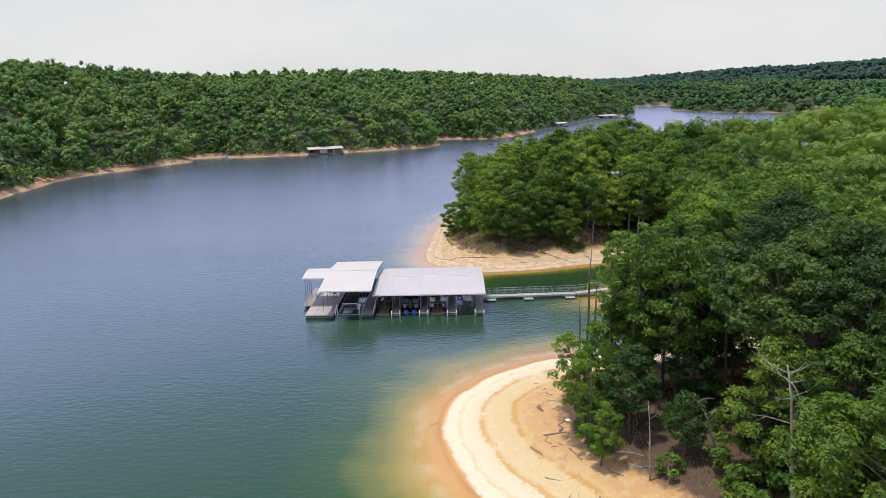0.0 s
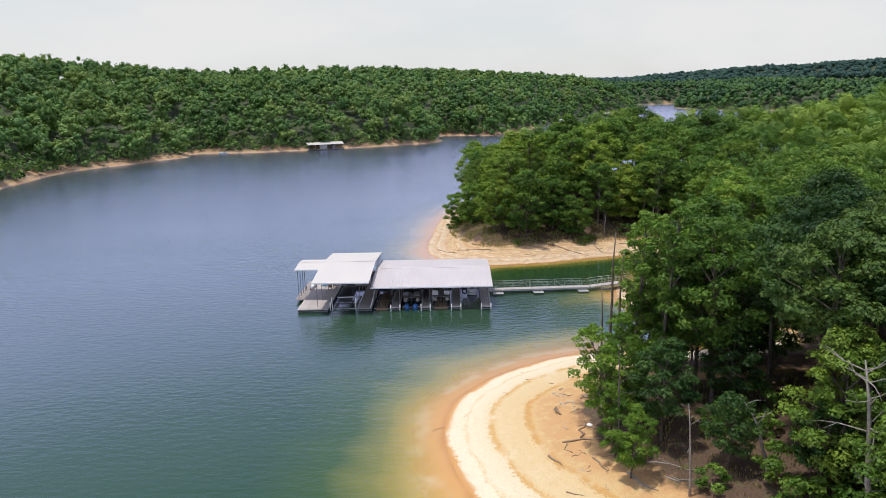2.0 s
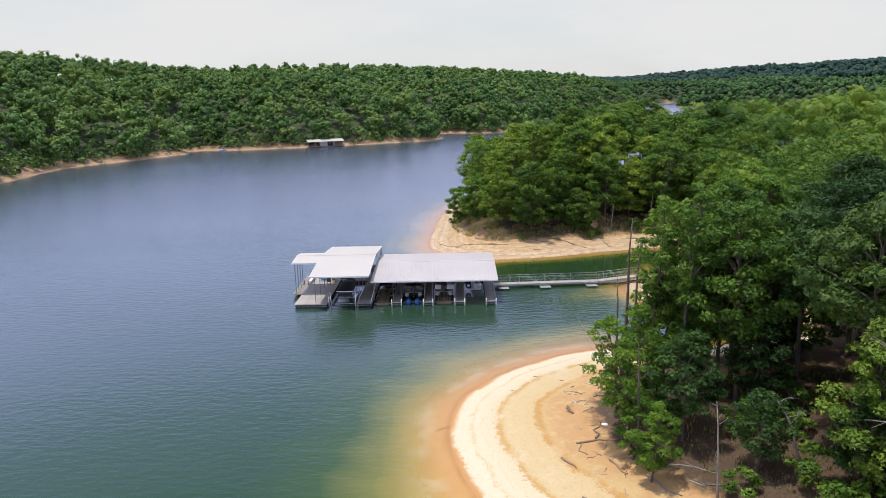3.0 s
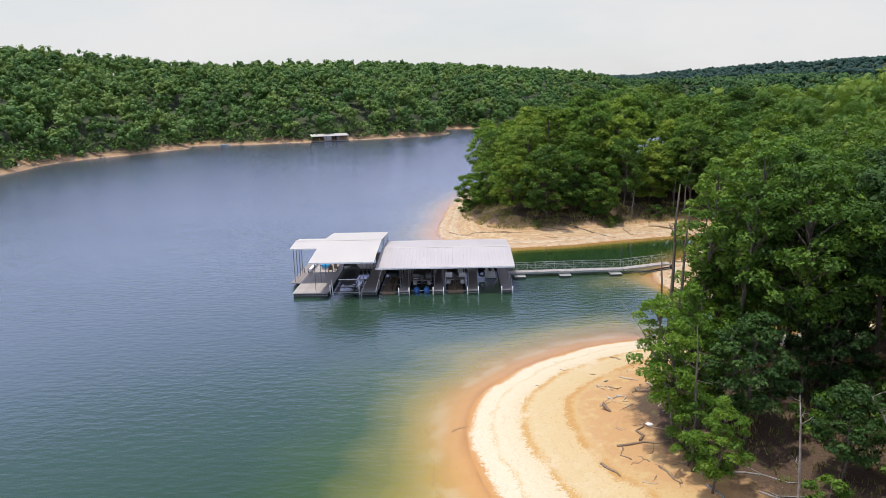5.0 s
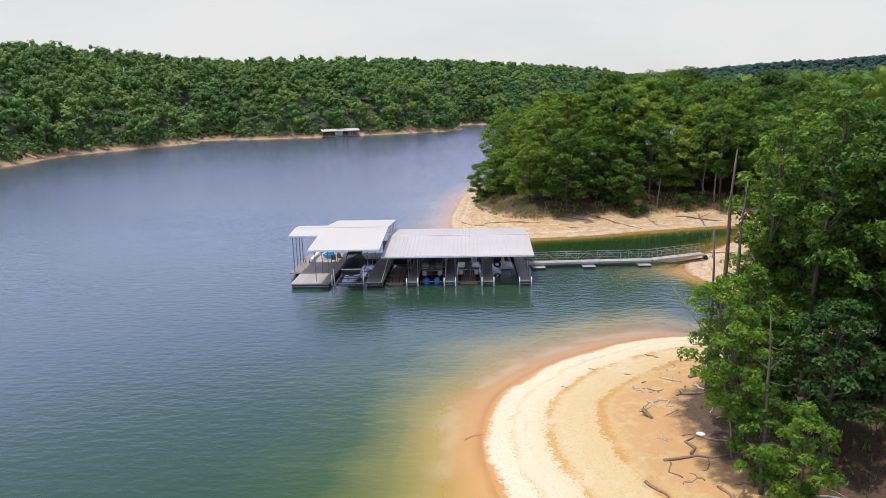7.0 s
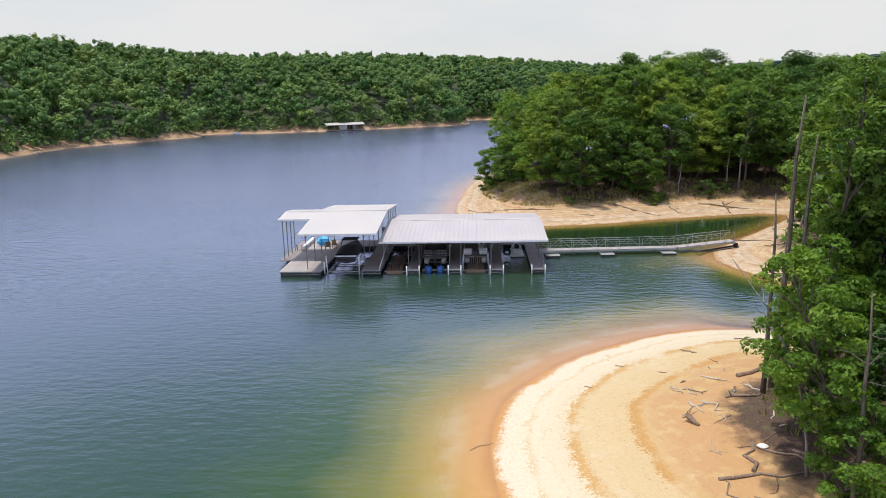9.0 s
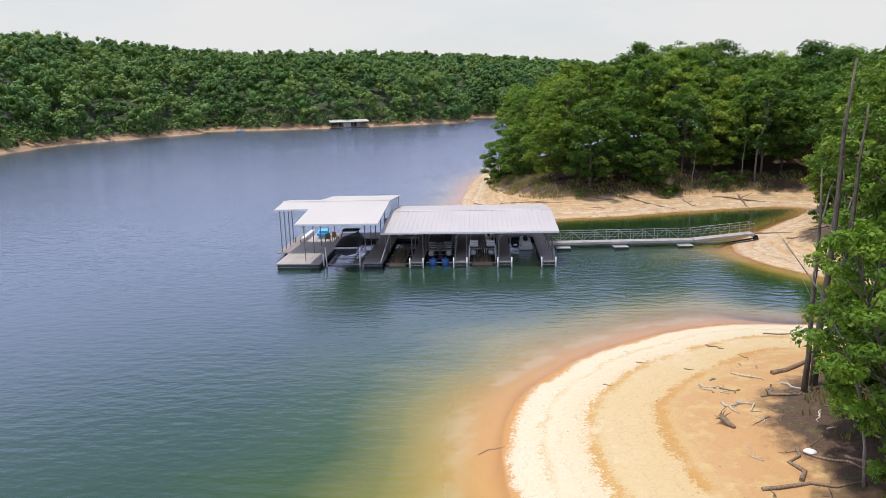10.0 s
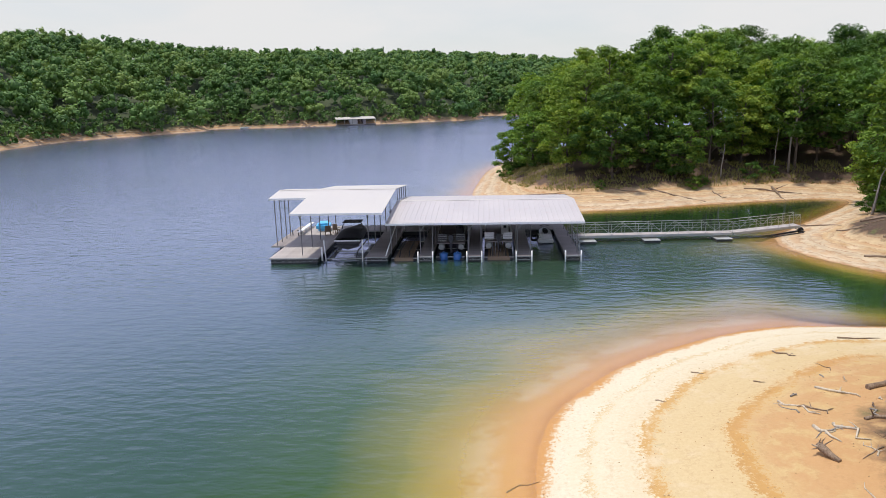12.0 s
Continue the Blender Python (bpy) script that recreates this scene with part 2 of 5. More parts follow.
    h = calc(n, l, "ADD", nf.outputs["Fac"], calc(n, l, "MULTIPLY", nm.outputs["Fac"], 2.0))
    bump(n, l, b, h, 0.5, 0.06)
    return m


def water_material():
    """Murky lake water: shallows show the sand, the deep is grey-green; wind ripples in two sizes."""
    m, n, l, b = mat("lake_water")
    co = n.new("ShaderNodeTexCoord").outputs["Object"]
    depth = attr(n, "depth")
    drift = noise_node(n, l, 0.05, 4, co, (1.0, 2.2, 1))
    dn = calc(n, l, "MULTIPLY", depth, rng(n, l, drift.outputs["Fac"], 0.3, 0.7, 0.8, 1.25))
    r = ramp(n, [(0.0, (0.62, 0.36, 0.14)), (0.07, (0.60, 0.40, 0.11)), (0.17, (0.42, 0.32, 0.065)), (0.32, (0.15, 0.155, 0.034)), (0.55, (0.036, 0.076, 0.018)), (1.0, (0.021, 0.057, 0.024))])
    l.new(rng(n, l, dn, 0.0, 3.2), r.inputs[0])
    l.new(r.outputs[0], b.inputs["Base Color"])
    b.inputs["Roughness"].default_value = 0.9
    b.inputs["Specular IOR Level"].default_value = 0.0
    gl = n.new("ShaderNodeBsdfGlossy")
    gl.inputs["Color"].default_value = (0.72, 0.755, 1.0, 1)
    lw = n.new("ShaderNodeLayerWeight")
    lw.inputs["Blend"].default_value = 0.5
    fr = ramp(n, [(0.0, (0.02,) * 3), (0.43, (0.035,) * 3), (0.577, (0.13,) * 3), (0.74, (0.43,) * 3), (0.83, (0.69,) * 3), (0.9, (0.86,) * 3), (1.0, (0.93,) * 3)])
    w1 = noise_node(n, l, 1.0, 2, co, (0.75, 1.7, 1), rough=0.5)
    w2 = noise_node(n, l, 0.22, 3, co, (0.5, 1.5, 1))
    w3 = noise_node(n, l, 3.0, 2, co, (0.5, 1.2, 1))
    gust = noise_node(n, l, 0.018, 3, co, (0.7, 1.6, 1))
    h = calc(n, l, "ADD", calc(n, l, "MULTIPLY", w1.outputs["Fac"], 0.9), calc(n, l, "MULTIPLY", w2.outputs["Fac"], 0.6))
    h = calc(n, l, "ADD", h, calc(n, l, "MULTIPLY", w3.outputs["Fac"], 0.07))
    h = calc(n, l, "MULTIPLY", h, rng(n, l, gust.outputs["Fac"], 0.3, 0.7, 0.6, 1.2))
    h = calc(n, l, "MULTIPLY", h, rng(n, l, dn, 0.0, 0.9, 0.15, 1.0))
    calm = attr(n, "calm")
    l.new(rng(n, l, calm, 0.0, 1.0, 0.2, 0.06), gl.inputs["Roughness"])
    h = calc(n, l, "MULTIPLY", h, rng(n, l, calm, 0.0, 1.0, 1.0, 0.16))
    bump(n, l, gl, h, 1.0, 0.078)
    lw2 = n.new("ShaderNodeLayerWeight")
    lw2.inputs["Blend"].default_value = 0.5
    l.new(gl.inputs["Normal"].links[0].from_socket, lw2.inputs["Normal"])
    l.new(calc(n, l, "ADD", calc(n, l, "MULTIPLY", lw.outputs["Facing"], 0.3), calc(n, l, "MULTIPLY", lw2.outputs["Facing"], 0.7)), fr.inputs[0])
    surf = n.new("ShaderNodeMixShader")
    l.new(calc(n, l, "MULTIPLY", fr.outputs[0], rng(n, l, dn, 0.0, 0.8, 0.6, 1.0)), surf.inputs[0])
    tr = n.new("ShaderNodeBsdfTransparent")
    tr.inputs["Color"].default_value = (0.95, 0.93, 0.86, 1)
    mx = n.new("ShaderNodeMixShader")
    l.new(rng(n, l, dn, 0.0, 0.98, 0.04, 1.0), mx.inputs[0])
    l.new(tr.outputs[0], mx.inputs[1])
    l.new(b.outputs[0], mx.inputs[2])
    l.new(mx.outputs[0], surf.inputs[1])
    l.new(gl.outputs[0], surf.inputs[2])
    l.new(surf.outputs[0], n["Material Output"].inputs["Surface"])
    return m


M_GROUND, M_WATER = ground_material(), water_material()
M_ROOF = coat("white_sheet_metal", (0.50, 0.47, 0.425), 0.5, 0.0, 0.05, 1.2, 0.12, (0.5, 0.46, 0.42))
M_ROOF_OLD = coat("weathered_sheet_metal", (0.475, 0.44, 0.425), 0.5, 0.0, 0.07, 1.2, 0.25, (0.45, 0.38, 0.36))
M_STEEL = coat("galvanised_steel", (0.38, 0.39, 0.37), 0.5, 0.3, 0.15, 4)
M_POST = coat("dull_steel_posts", (0.20, 0.19, 0.19), 0.55, 0.3, 0.15, 4)
M_DECK = coat("grey_deck_boards", (0.29, 0.255, 0.24), 0.8, 0, 0.2, 3, 0.2, (0.18, 0.15, 0.13))
M_DECK_LIGHT = coat("bleached_deck_boards", (0.40, 0.36, 0.335), 0.8, 0, 0.15, 3, 0.1, (0.25, 0.2, 0.17))
M_WOOD = coat("brown_lift_boards", (0.27, 0.19, 0.12), 0.8, 0, 0.25, 3)
M_BLACK = coat("black_cover_fabric", (0.018, 0.018, 0.02), 0.75, 0, 0.3, 5)
M_FLOAT = coat("black_dock_float", (0.03, 0.03, 0.032), 0.6, 0, 0.2, 3)
M_WHITE = coat("white_gelcoat", (0.78, 0.78, 0.77), 0.3, 0, 0.05, 2)
M_PVC = coat("white_bumper_plastic", (0.8, 0.79, 0.76), 0.45, 0, 0.06, 5)
M_BLUE = coat("blue_plastic", (0.035, 0.13, 0.36), 0.4, 0, 0.15, 4)
M_SKYBLUE = coat("bright_blue_tarpaulin", (0.09, 0.48, 0.82), 0.5, 0, 0.12, 4)
M_WALL = coat("grey_panel_siding", (0.30, 0.27, 0.28), 0.7, 0, 0.12, 2)
M_DARK = coat("dark_machinery", (0.045, 0.045, 0.05), 0.55, 0.2, 0.3, 5)
M_RUBBER = coat("black_rubber", (0.02, 0.02, 0.02), 0.8, 0, 0.2, 6)
M_ROCK = coat("grey_brown_stone", (0.33, 0.26, 0.2), 0.9, 0, 0.25, 2, 0.3, (0.2, 0.13, 0.09))
M_PEBBLE = coat("ochre_pebbles", (0.44, 0.28, 0.13), 0.9, 0, 0.35, 2)

# ---- plan of the lake ----
WEST = [(-120, -900), (-126, -500), (-132, -250), (-138, -80), (-143, 40), (-147, 130), (-150, 205), (-152, 226), (-156, 248), (-159, 273), (-158, 292), (-152, 307), (-144, 319), (-139, 337), (-132, 350),
        (-139, 366), (-128, 371), (-114, 369), (-91, 374), (-74, 380), (-56, 390), (-31, 404), (-15, 413), (-5, 432), (-8, 460), (-3, 487), (22, 481), (44, 498), (99, 629), (143, 736)]
NORTH = [(175, 802), (221, 854), (250, 930), (293, 1116), (345, 1290), (440, 1364), (420, 1230), (352, 1100), (350, 980), (375, 890), (450, 830), (430, 740), (370, 590), (250, 420)]
POINT = [(150, 308), (108, 264), (78, 252), (48, 240), (22, 214), (4, 184), (-2, 164), (-4, 143), (-4.4, 131), (-2.8, 125), (1.2, 121), (7, 118.5), (16.4, 119.7), (26.3, 122.8), (36.5, 125.4), (40.3, 124.9), (41.2, 123.4)]
COVES = [(38.6, 119.2), (30, 109.6), (24.2, 102.4), (23.6, 97.5), (24.8, 93.6), (27.6, 89.4), (33, 85), (36, 81.4), (30, 79), (21, 78), (15.5, 78.1), (11.7, 76.9), (8, 74.7), (4.2, 71.6)]
BAR = [(1.6, 68.2), (0.2, 65.6), (-0.5, 62), (-0.5, 58.4), (0.6, 53), (2.8, 48.2), (6, 43), (9.5, 36), (13, 26), (16, 12), (20, -8), (25, -30), (31, -60), (37, -100), (46, -250), (55, -500), (65, -900)]


def smooth_line(points, step):
    """Catmull-Rom through the corners of the plan."""
    p = np.array(points, float)
    out = []
    for i in range(len(p) - 1):
        a, b, c, d = p[max(i - 1, 0)], p[i], p[i + 1], p[min(i + 2, len(p) - 1)]
        k = int(min(24, max(2, np.linalg.norm(c - b) / step)))
        for s in np.arange(k) / k:
            out.append(0.5 * (2 * b + (c - a) * s + (2 * a - 5 * b + 4 * c - d) * s * s + (3 * b - a - 3 * c + d) * s ** 3))
    out.append(p[-1])
    return np.array(out)


SHORE = smooth_line(WEST + NORTH + POINT + COVES + BAR, 2.0)
N_WEST = int(np.argmin(np.hypot(*(SHORE - np.array((440, 1364))).T)))


def line_distance(q, line):
    best = np.full(len(q), 1e9)
    for a, b in zip(line[:-1], line[1:]):
        v = b - a
        s = np.clip(((q - a) @ v) / max(v @ v, 1e-9), 0, 1)
        best = np.minimum(best, np.hypot(*(q - a - s[:, None] * v).T))
    return best


def in_lake(q):
    poly = SHORE
    inside = np.zeros(len(q), bool)
    a = poly[-1]
    for b in poly:
        if a[1] != b[1]:
            cross = ((a[1] > q[:, 1]) != (b[1] > q[:, 1])) & (q[:, 0] < (b[0] - a[0]) * (q[:, 1] - a[1]) / (b[1] - a[1]) + a[0])
            inside ^= cross
        a = b
    return inside


def wave2(x, y, size, seed):
    """Smooth value noise made of a few turned sine fields, -1 to 1."""
    r = np.random.RandomState(seed)
    z = 0
    for k in range(5):
        a, ph, s = r.uniform(0, 6.28), r.uniform(0, 6.28), size * r.uniform(0.6, 1.6)
        z = z + np.sin((x * math.cos(a) + y * math.sin(a)) * 6.283 / s + ph)
    return z / 3.0


def land(q):
    """Height, signed distance to the shore and woodland weight at plan points q (n, 2)."""
    q = np.asarray(q, float)
    x, y = q.T
    dw, de = line_distance(q, SHORE[:N_WEST + 1]), line_distance(q, SHORE[N_WEST:])
    d = np.minimum(dw, de)
    d = np.where(in_lake(q), -d, d)
    west = 1 / (1 + np.exp(np.clip((dw - de) / 40, -30, 30)))
    up = np.maximum(d, 0)
    beach_w = np.clip((up - 1) / 9, 0, 1)
    near = np.clip((260 - y) / 60, 0, 1) * (1 - west)
    margin = np.where(near > 0.5, 7.0 + 3.2 * np.clip((100 - y) / 20, 0, 1) - 3.5 * np.clip((y - 130) / 15, 0, 1), np.where(y > 560, 1.0, 3.2))
    margin = margin - 3.2 * np.clip((y - 88) / 5, 0, 1) * np.clip((122 - y) / 3, 0, 1) * np.clip((x - 28) / 4, 0, 1) * near
    margin = margin - 7 * np.clip((x - 17) / 4, 0, 1) * np.clip((y - 68) / 4, 0, 1) * np.clip((86 - y) / 3, 0, 1) * near
    margin = np.maximum(margin + wave2(x, y, 22, 5) * 0.6, 0.8)
    wood = np.where(y > 560, np.clip((d + 8) / 4, 0, 1), np.clip((up - margin) / 2.5, 0, 1))
    h_beach = np.where(near > 0.5, 0.14 * (np.minimum(up, 11) + 0.55 * np.clip((y - 112) / 4, 0, 1) * np.sin(np.minimum(up, 11) * 4.0 + 1.5 * wave2(x, y, 14, 9)) * np.clip(up, 0, 1)), 0.34 * np.minimum(up, 5))
    rise = np.maximum(up - margin, 0)
    upper = np.clip((y - 520) / 250, 0, 1)
    h_west = (32 + 8 * upper) * (1 - np.exp(-rise / (62 - 26 * upper))) * (1 + 0.06 * wave2(x, y, 260, 2)) + 0.035 * np.clip(rise - 80, 0, 150) + (6 - 10 * upper) * np.clip((-190 - x) / 70, 0, 1)
    h_east = 14 * (1 - np.exp(-rise / 68)) * (1 + 0.10 * wave2(x, y, 120, 3)) + 0.04 * np.clip(rise - 120, 0, 300) + 9 * np.clip((x - 85) / 90, 0, 1) * np.clip(rise / 60, 0, 1)
    h = h_beach + west * h_west + (1 - west) * h_east
    # the long ridge that closes the view behind the upper lake
    back = np.clip((y - 1350) / 520, 0, 1)
    crest = np.clip(54 + (x - 600) * 0.053 + 3 * wave2(x, y, 420, 12), 46, 100) * back * back * (3 - 2 * back)
    h = np.where(d > 8, np.maximum(h, crest), h)
    h = h + wood * 0.25 * wave2(x, y, 9, 7) + np.clip(up / 4, 0, 1) * 0.05 * wave2(x, y, 3.1, 8)
    deep = -d
    # the narrow coves drop off steeply
    cove = np.clip((x - 4) / 6, 0, 1) * np.clip((y - 98) / 8, 0, 1) + np.clip((x - 16) / 6, 0, 1) * np.clip((y - 74) / 3, 0, 1) * np.clip((100 - y) / 4, 0, 1)
    h_bed = -(np.where(near > 0.5, 0.18, 0.3) + 0.25 * near * np.clip(cove, 0, 1)) * np.minimum(deep, 6) - 0.22 * np.clip(deep - 6, 0, 12)
    return np.where(d > 0, h, h_bed), d, wood, west


def graded(lo, fine_lo, fine_hi, hi, step, growth=1.09, cap=70):
    mid = list(np.arange(fine_lo, fine_hi + step / 2, step))
    left, s, v = [], step, fine_lo
    while v > lo:
        s = min(s * growth, cap)
        v -= s
        left.append(v)
    right, s, v = [], step, mid[-1]
    while v < hi:
        s = min(s * growth, cap)
        v += s
        right.append(v)
    return np.array(left[::-1] + mid + right)


def sheet(name, xs, ys, zfun, attrs, material):
    gx, gy = np.meshgrid(xs, ys)
    q = np.column_stack((gx.ravel(), gy.ravel()))
    z, values = zfun(q)
    nx, ny = len(xs), len(ys)
    idx = np.arange(nx * ny).reshape(ny, nx)
    faces = np.stack((idx[:-1, :-1], idx[:-1, 1:], idx[1:, 1:], idx[1:, :-1]), -1).reshape(-1, 4)
    me = bpy.data.meshes.new(name)
    me.from_pydata(np.column_stack((q, z)).tolist(), [], faces.tolist())
    for key, v in zip(attrs, values):
        me.attributes.new(key, "FLOAT", "POINT").data.foreach_set("value", v.astype(np.float32))
    me.shade_smooth()
    me.materials.append(material)
    return new(name, me)


XS = graded(-3200, -8, 48, 3200, 0.7, 1.05, 90)
YS = graded(-700, 42, 132, 4300, 0.7, 1.035, 90)


def ground_values(q):
    h, d, w, far = land(q)
    return h, (d, w, np.maximum(np.maximum(far, np.clip((q[:, 1] - 230) / 40, 0, 1)), np.maximum(0.6 * np.clip((q[:, 1] - 106) / 8, 0, 1), 0.58 * np.clip((q[:, 1] - 84) / 3, 0, 1))))


def water_values(q):
    h, d, w, far = land(q)
    x, y = q.T
    # the far shores drop off at once; the coves lie out of the wind
    drop = 3 * np.clip((y - 430) / 60, 0, 1) + 1.2 * np.clip((-60 - x) / 30, 0, 1)
    calm = np.clip((x - 3) / 6, 0, 1) * np.clip((y - 105) / 5, 0, 1) * np.clip((145 - y) / 5, 0, 1) + np.clip((x - 19) / 4, 0, 1) * np.clip((y - 72) / 3, 0, 1) * np.clip((98 - y) / 5, 0, 1)
    return np.zeros(len(q)), (np.maximum(-h, 0) + drop, calm)


ground = tagged(sheet("ground", XS, YS, ground_values, ("shore", "wood", "rocky"), M_GROUND),
                "pale banded sand shore rising to brown wooded hills", "ground", kind="structure")
water = tagged(sheet("water", XS[::2], YS[::2], water_values, ("depth", "calm"), M_WATER),
               "rippled grey-green lake water, olive over the shallows", "water", kind="structure")


def height_at(x, y):
    return float(land([(x, y)])[0][0])

# ---- building tools ----
def part(name, bm, material, parent=None, label=""):
    me = bpy.data.meshes.new(name)
    bm.to_mesh(me)
    bm.free()
    me.materials.append(material)
    ob = new(name, me)
    if parent is not None:
        ob.parent = parent
    return tagged(ob, label)


def thing(name, label, category, m=None, group="", kind=""):
    ob = new(name)
    ob.empty_display_size = 0.2
    ob.matrix_world = m or Matrix()
    return tagged(ob, label, category, group, kind)


def box(bm, x0, y0, z0, x1, y1, z1, bevel=0.0, m=None):
    r = bmesh.ops.create_cube(bm, size=1)
    vs = r["verts"]
    for v in vs:
        v.co = Vector(((x0 + x1) / 2 + v.co.x * (x1 - x0), (y0 + y1) / 2 + v.co.y * (y1 - y0), (z0 + z1) / 2 + v.co.z * (z1 - z0)))
    if bevel:
        es = list({e for v in vs for e in v.link_edges})
        out = bmesh.ops.bevel(bm, geom=es, offset=bevel, segments=2, affect="EDGES", clamp_overlap=True)
        vs = [v for v in out["verts"]]
    if m is not None:
        bmesh.ops.transform(bm, matrix=m, verts=list(vs))
    return bm


def tube_into(bm, pts, radii, sides=6, caps=True):
    """A bent, tapered rod through pts."""
    pts = [Vector(p) for p in pts]
    rings = []
    for i, p in enumerate(pts):
        t = (pts[min(i + 1, len(pts) - 1)] - pts[max(i - 1, 0)]).normalized()
        a = t.orthogonal().normalized() if i == 0 else (a - t * a.dot(t)).normalized()
        b = t.cross(a)
        r = radii[i] if hasattr(radii, "__len__") else radii
        rings.append([bm.verts.new(p + (a * math.cos(k * 6.2832 / sides) + b * math.sin(k * 6.2832 / sides)) * r) for k in range(sides)])
    for u, v in zip(rings[:-1], rings[1:]):
        for k in range(sides):
            f = bm.faces.new((u[k], u[(k + 1) % sides], v[(k + 1) % sides], v[k]))
            f.smooth = sides > 5
    if caps:
        bm.faces.new(rings[0][::-1])
        bm.faces.new(rings[-1])
    return bm


def rod(name, pts, r, material, parent=None, sides=6, label=""):
    return part(name, tube_into(bmesh.new(), pts, r, sides), material, parent, label)


def block(name, a, b, material, parent=None, bevel=0.0, label=""):
    return part(name, box(bmesh.new(), *a, *b, bevel), material, parent, label)


# ---- foliage ----
def leaf_cloud(rs, centres, radii, count, size, squash=0.6, jitter=0.7, bottom=-0.5):
    """Leaf sprays over the skins of many clumps: corner points (n, 4, 3) and a tint for each."""
    centres, radii = np.asarray(centres, float), np.asarray(radii, float)
    w = radii ** 2
    k = rs.choice(len(centres), count, p=w / w.sum())
    d = rs.normal(size=(count, 3))
    d /= np.linalg.norm(d, axis=1)[:, None]
    flip = d[:, 2] < bottom
    d[flip, 2] *= -1
    reach = rs.uniform(0.6, 1.15, count) * radii[k]
    c = centres[k] + d * reach[:, None] * np.array((1, 1, squash))
    nrm = d * np.array((1, 1, 1 / squash)) + rs.normal(size=(count, 3)) * jitter
    nrm[:, 2] += 0.55
    nrm /= np.linalg.norm(nrm, axis=1)[:, None]
    u = np.cross(nrm, rs.normal(size=(count, 3)))
    u /= np.linalg.norm(u, axis=1)[:, None]
    v = np.cross(nrm, u)
    s = size * rs.uniform(0.6, 1.35, count)[:, None]
    a, b = u * s * 0.62, v * s * 0.42
    sag = nrm * s * 0.12
    quad = np.stack((c - a - sag, c - b * rs.uniform(0.7, 1.2, count)[:, None] + sag, c + a - sag, c + b * rs.uniform(0.7, 1.2, count)[:, None] + sag), 1)
    clump_tint = rs.uniform(0, 1, len(centres))
    tint = 0.6 * clump_tint[k] + 0.4 * rs.uniform(0, 1, count)
    return quad, tint


G = (1 + 5 ** 0.5) / 2
ICO_V = np.array([(-1, G, 0), (1, G, 0), (-1, -G, 0), (1, -G, 0), (0, -1, G), (0, 1, G), (0, -1, -G), (0, 1, -G), (G, 0, -1), (G, 0, 1), (-G, 0, -1), (-G, 0, 1)]) / math.hypot(1, G)
ICO_F = np.array([(0, 11, 5), (0, 5, 1), (0, 1, 7), (0, 7, 10), (0, 10, 11), (1, 5, 9), (5, 11, 4), (11, 10, 2), (10, 7, 6), (7, 1, 8),
                  (3, 9, 4), (3, 4, 2), (3, 2, 6), (3, 6, 8), (3, 8, 9), (4, 9, 5), (2, 4, 11), (6, 2, 10), (8, 6, 7), (9, 8, 1)])


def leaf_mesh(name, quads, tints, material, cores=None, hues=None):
    """Leaf quads, with a small rough solid added to fill each clump (centres, radii, tints; a low tint paints in inner
    shade). hues: one value a quad and one a core.
    """
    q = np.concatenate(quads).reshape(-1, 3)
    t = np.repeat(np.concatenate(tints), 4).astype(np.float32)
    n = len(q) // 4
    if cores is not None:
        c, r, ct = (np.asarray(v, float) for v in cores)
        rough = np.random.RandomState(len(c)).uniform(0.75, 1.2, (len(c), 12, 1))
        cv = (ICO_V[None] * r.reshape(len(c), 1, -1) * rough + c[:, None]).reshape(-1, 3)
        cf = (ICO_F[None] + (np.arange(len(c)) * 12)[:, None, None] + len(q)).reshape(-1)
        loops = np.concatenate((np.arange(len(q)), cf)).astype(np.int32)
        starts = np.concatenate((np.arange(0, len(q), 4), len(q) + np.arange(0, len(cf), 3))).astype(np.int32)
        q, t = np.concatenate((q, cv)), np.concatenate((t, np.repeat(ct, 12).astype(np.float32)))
        me = bpy.data.meshes.new(name)
        me.vertices.add(len(q))
        me.vertices.foreach_set("co", q.astype(np.float32).ravel())
        me.loops.add(len(loops))
        me.loops.foreach_set("vertex_index", loops)
        me.polygons.add(len(starts))
        me.polygons.foreach_set("loop_start", starts)
        me.update(calc_edges=True)
        me.attributes.new("tint", "FLOAT", "POINT").data.foreach_set("value", t)
        if hues is not None:
            me.attributes.new("hue", "FLOAT", "POINT").data.foreach_set("value", np.concatenate((np.repeat(hues[0], 4), np.repeat(hues[1], 12))).astype(np.float32))
        me.materials.append(material)
        return me
    me = bpy.data.meshes.new(name)
    me.vertices.add(len(q))
    me.vertices.foreach_set("co", q.astype(np.float32).ravel())
    me.loops.add(len(q))
    me.loops.foreach_set("vertex_index", np.arange(len(q), dtype=np.int32))
    me.polygons.add(n)
    me.polygons.foreach_set("loop_start", np.arange(0, len(q), 4, dtype=np.int32))
    me.update(calc_edges=True)
    me.attributes.new("tint", "FLOAT", "POINT").data.foreach_set("value", t)
    me.materials.append(material)
    return me


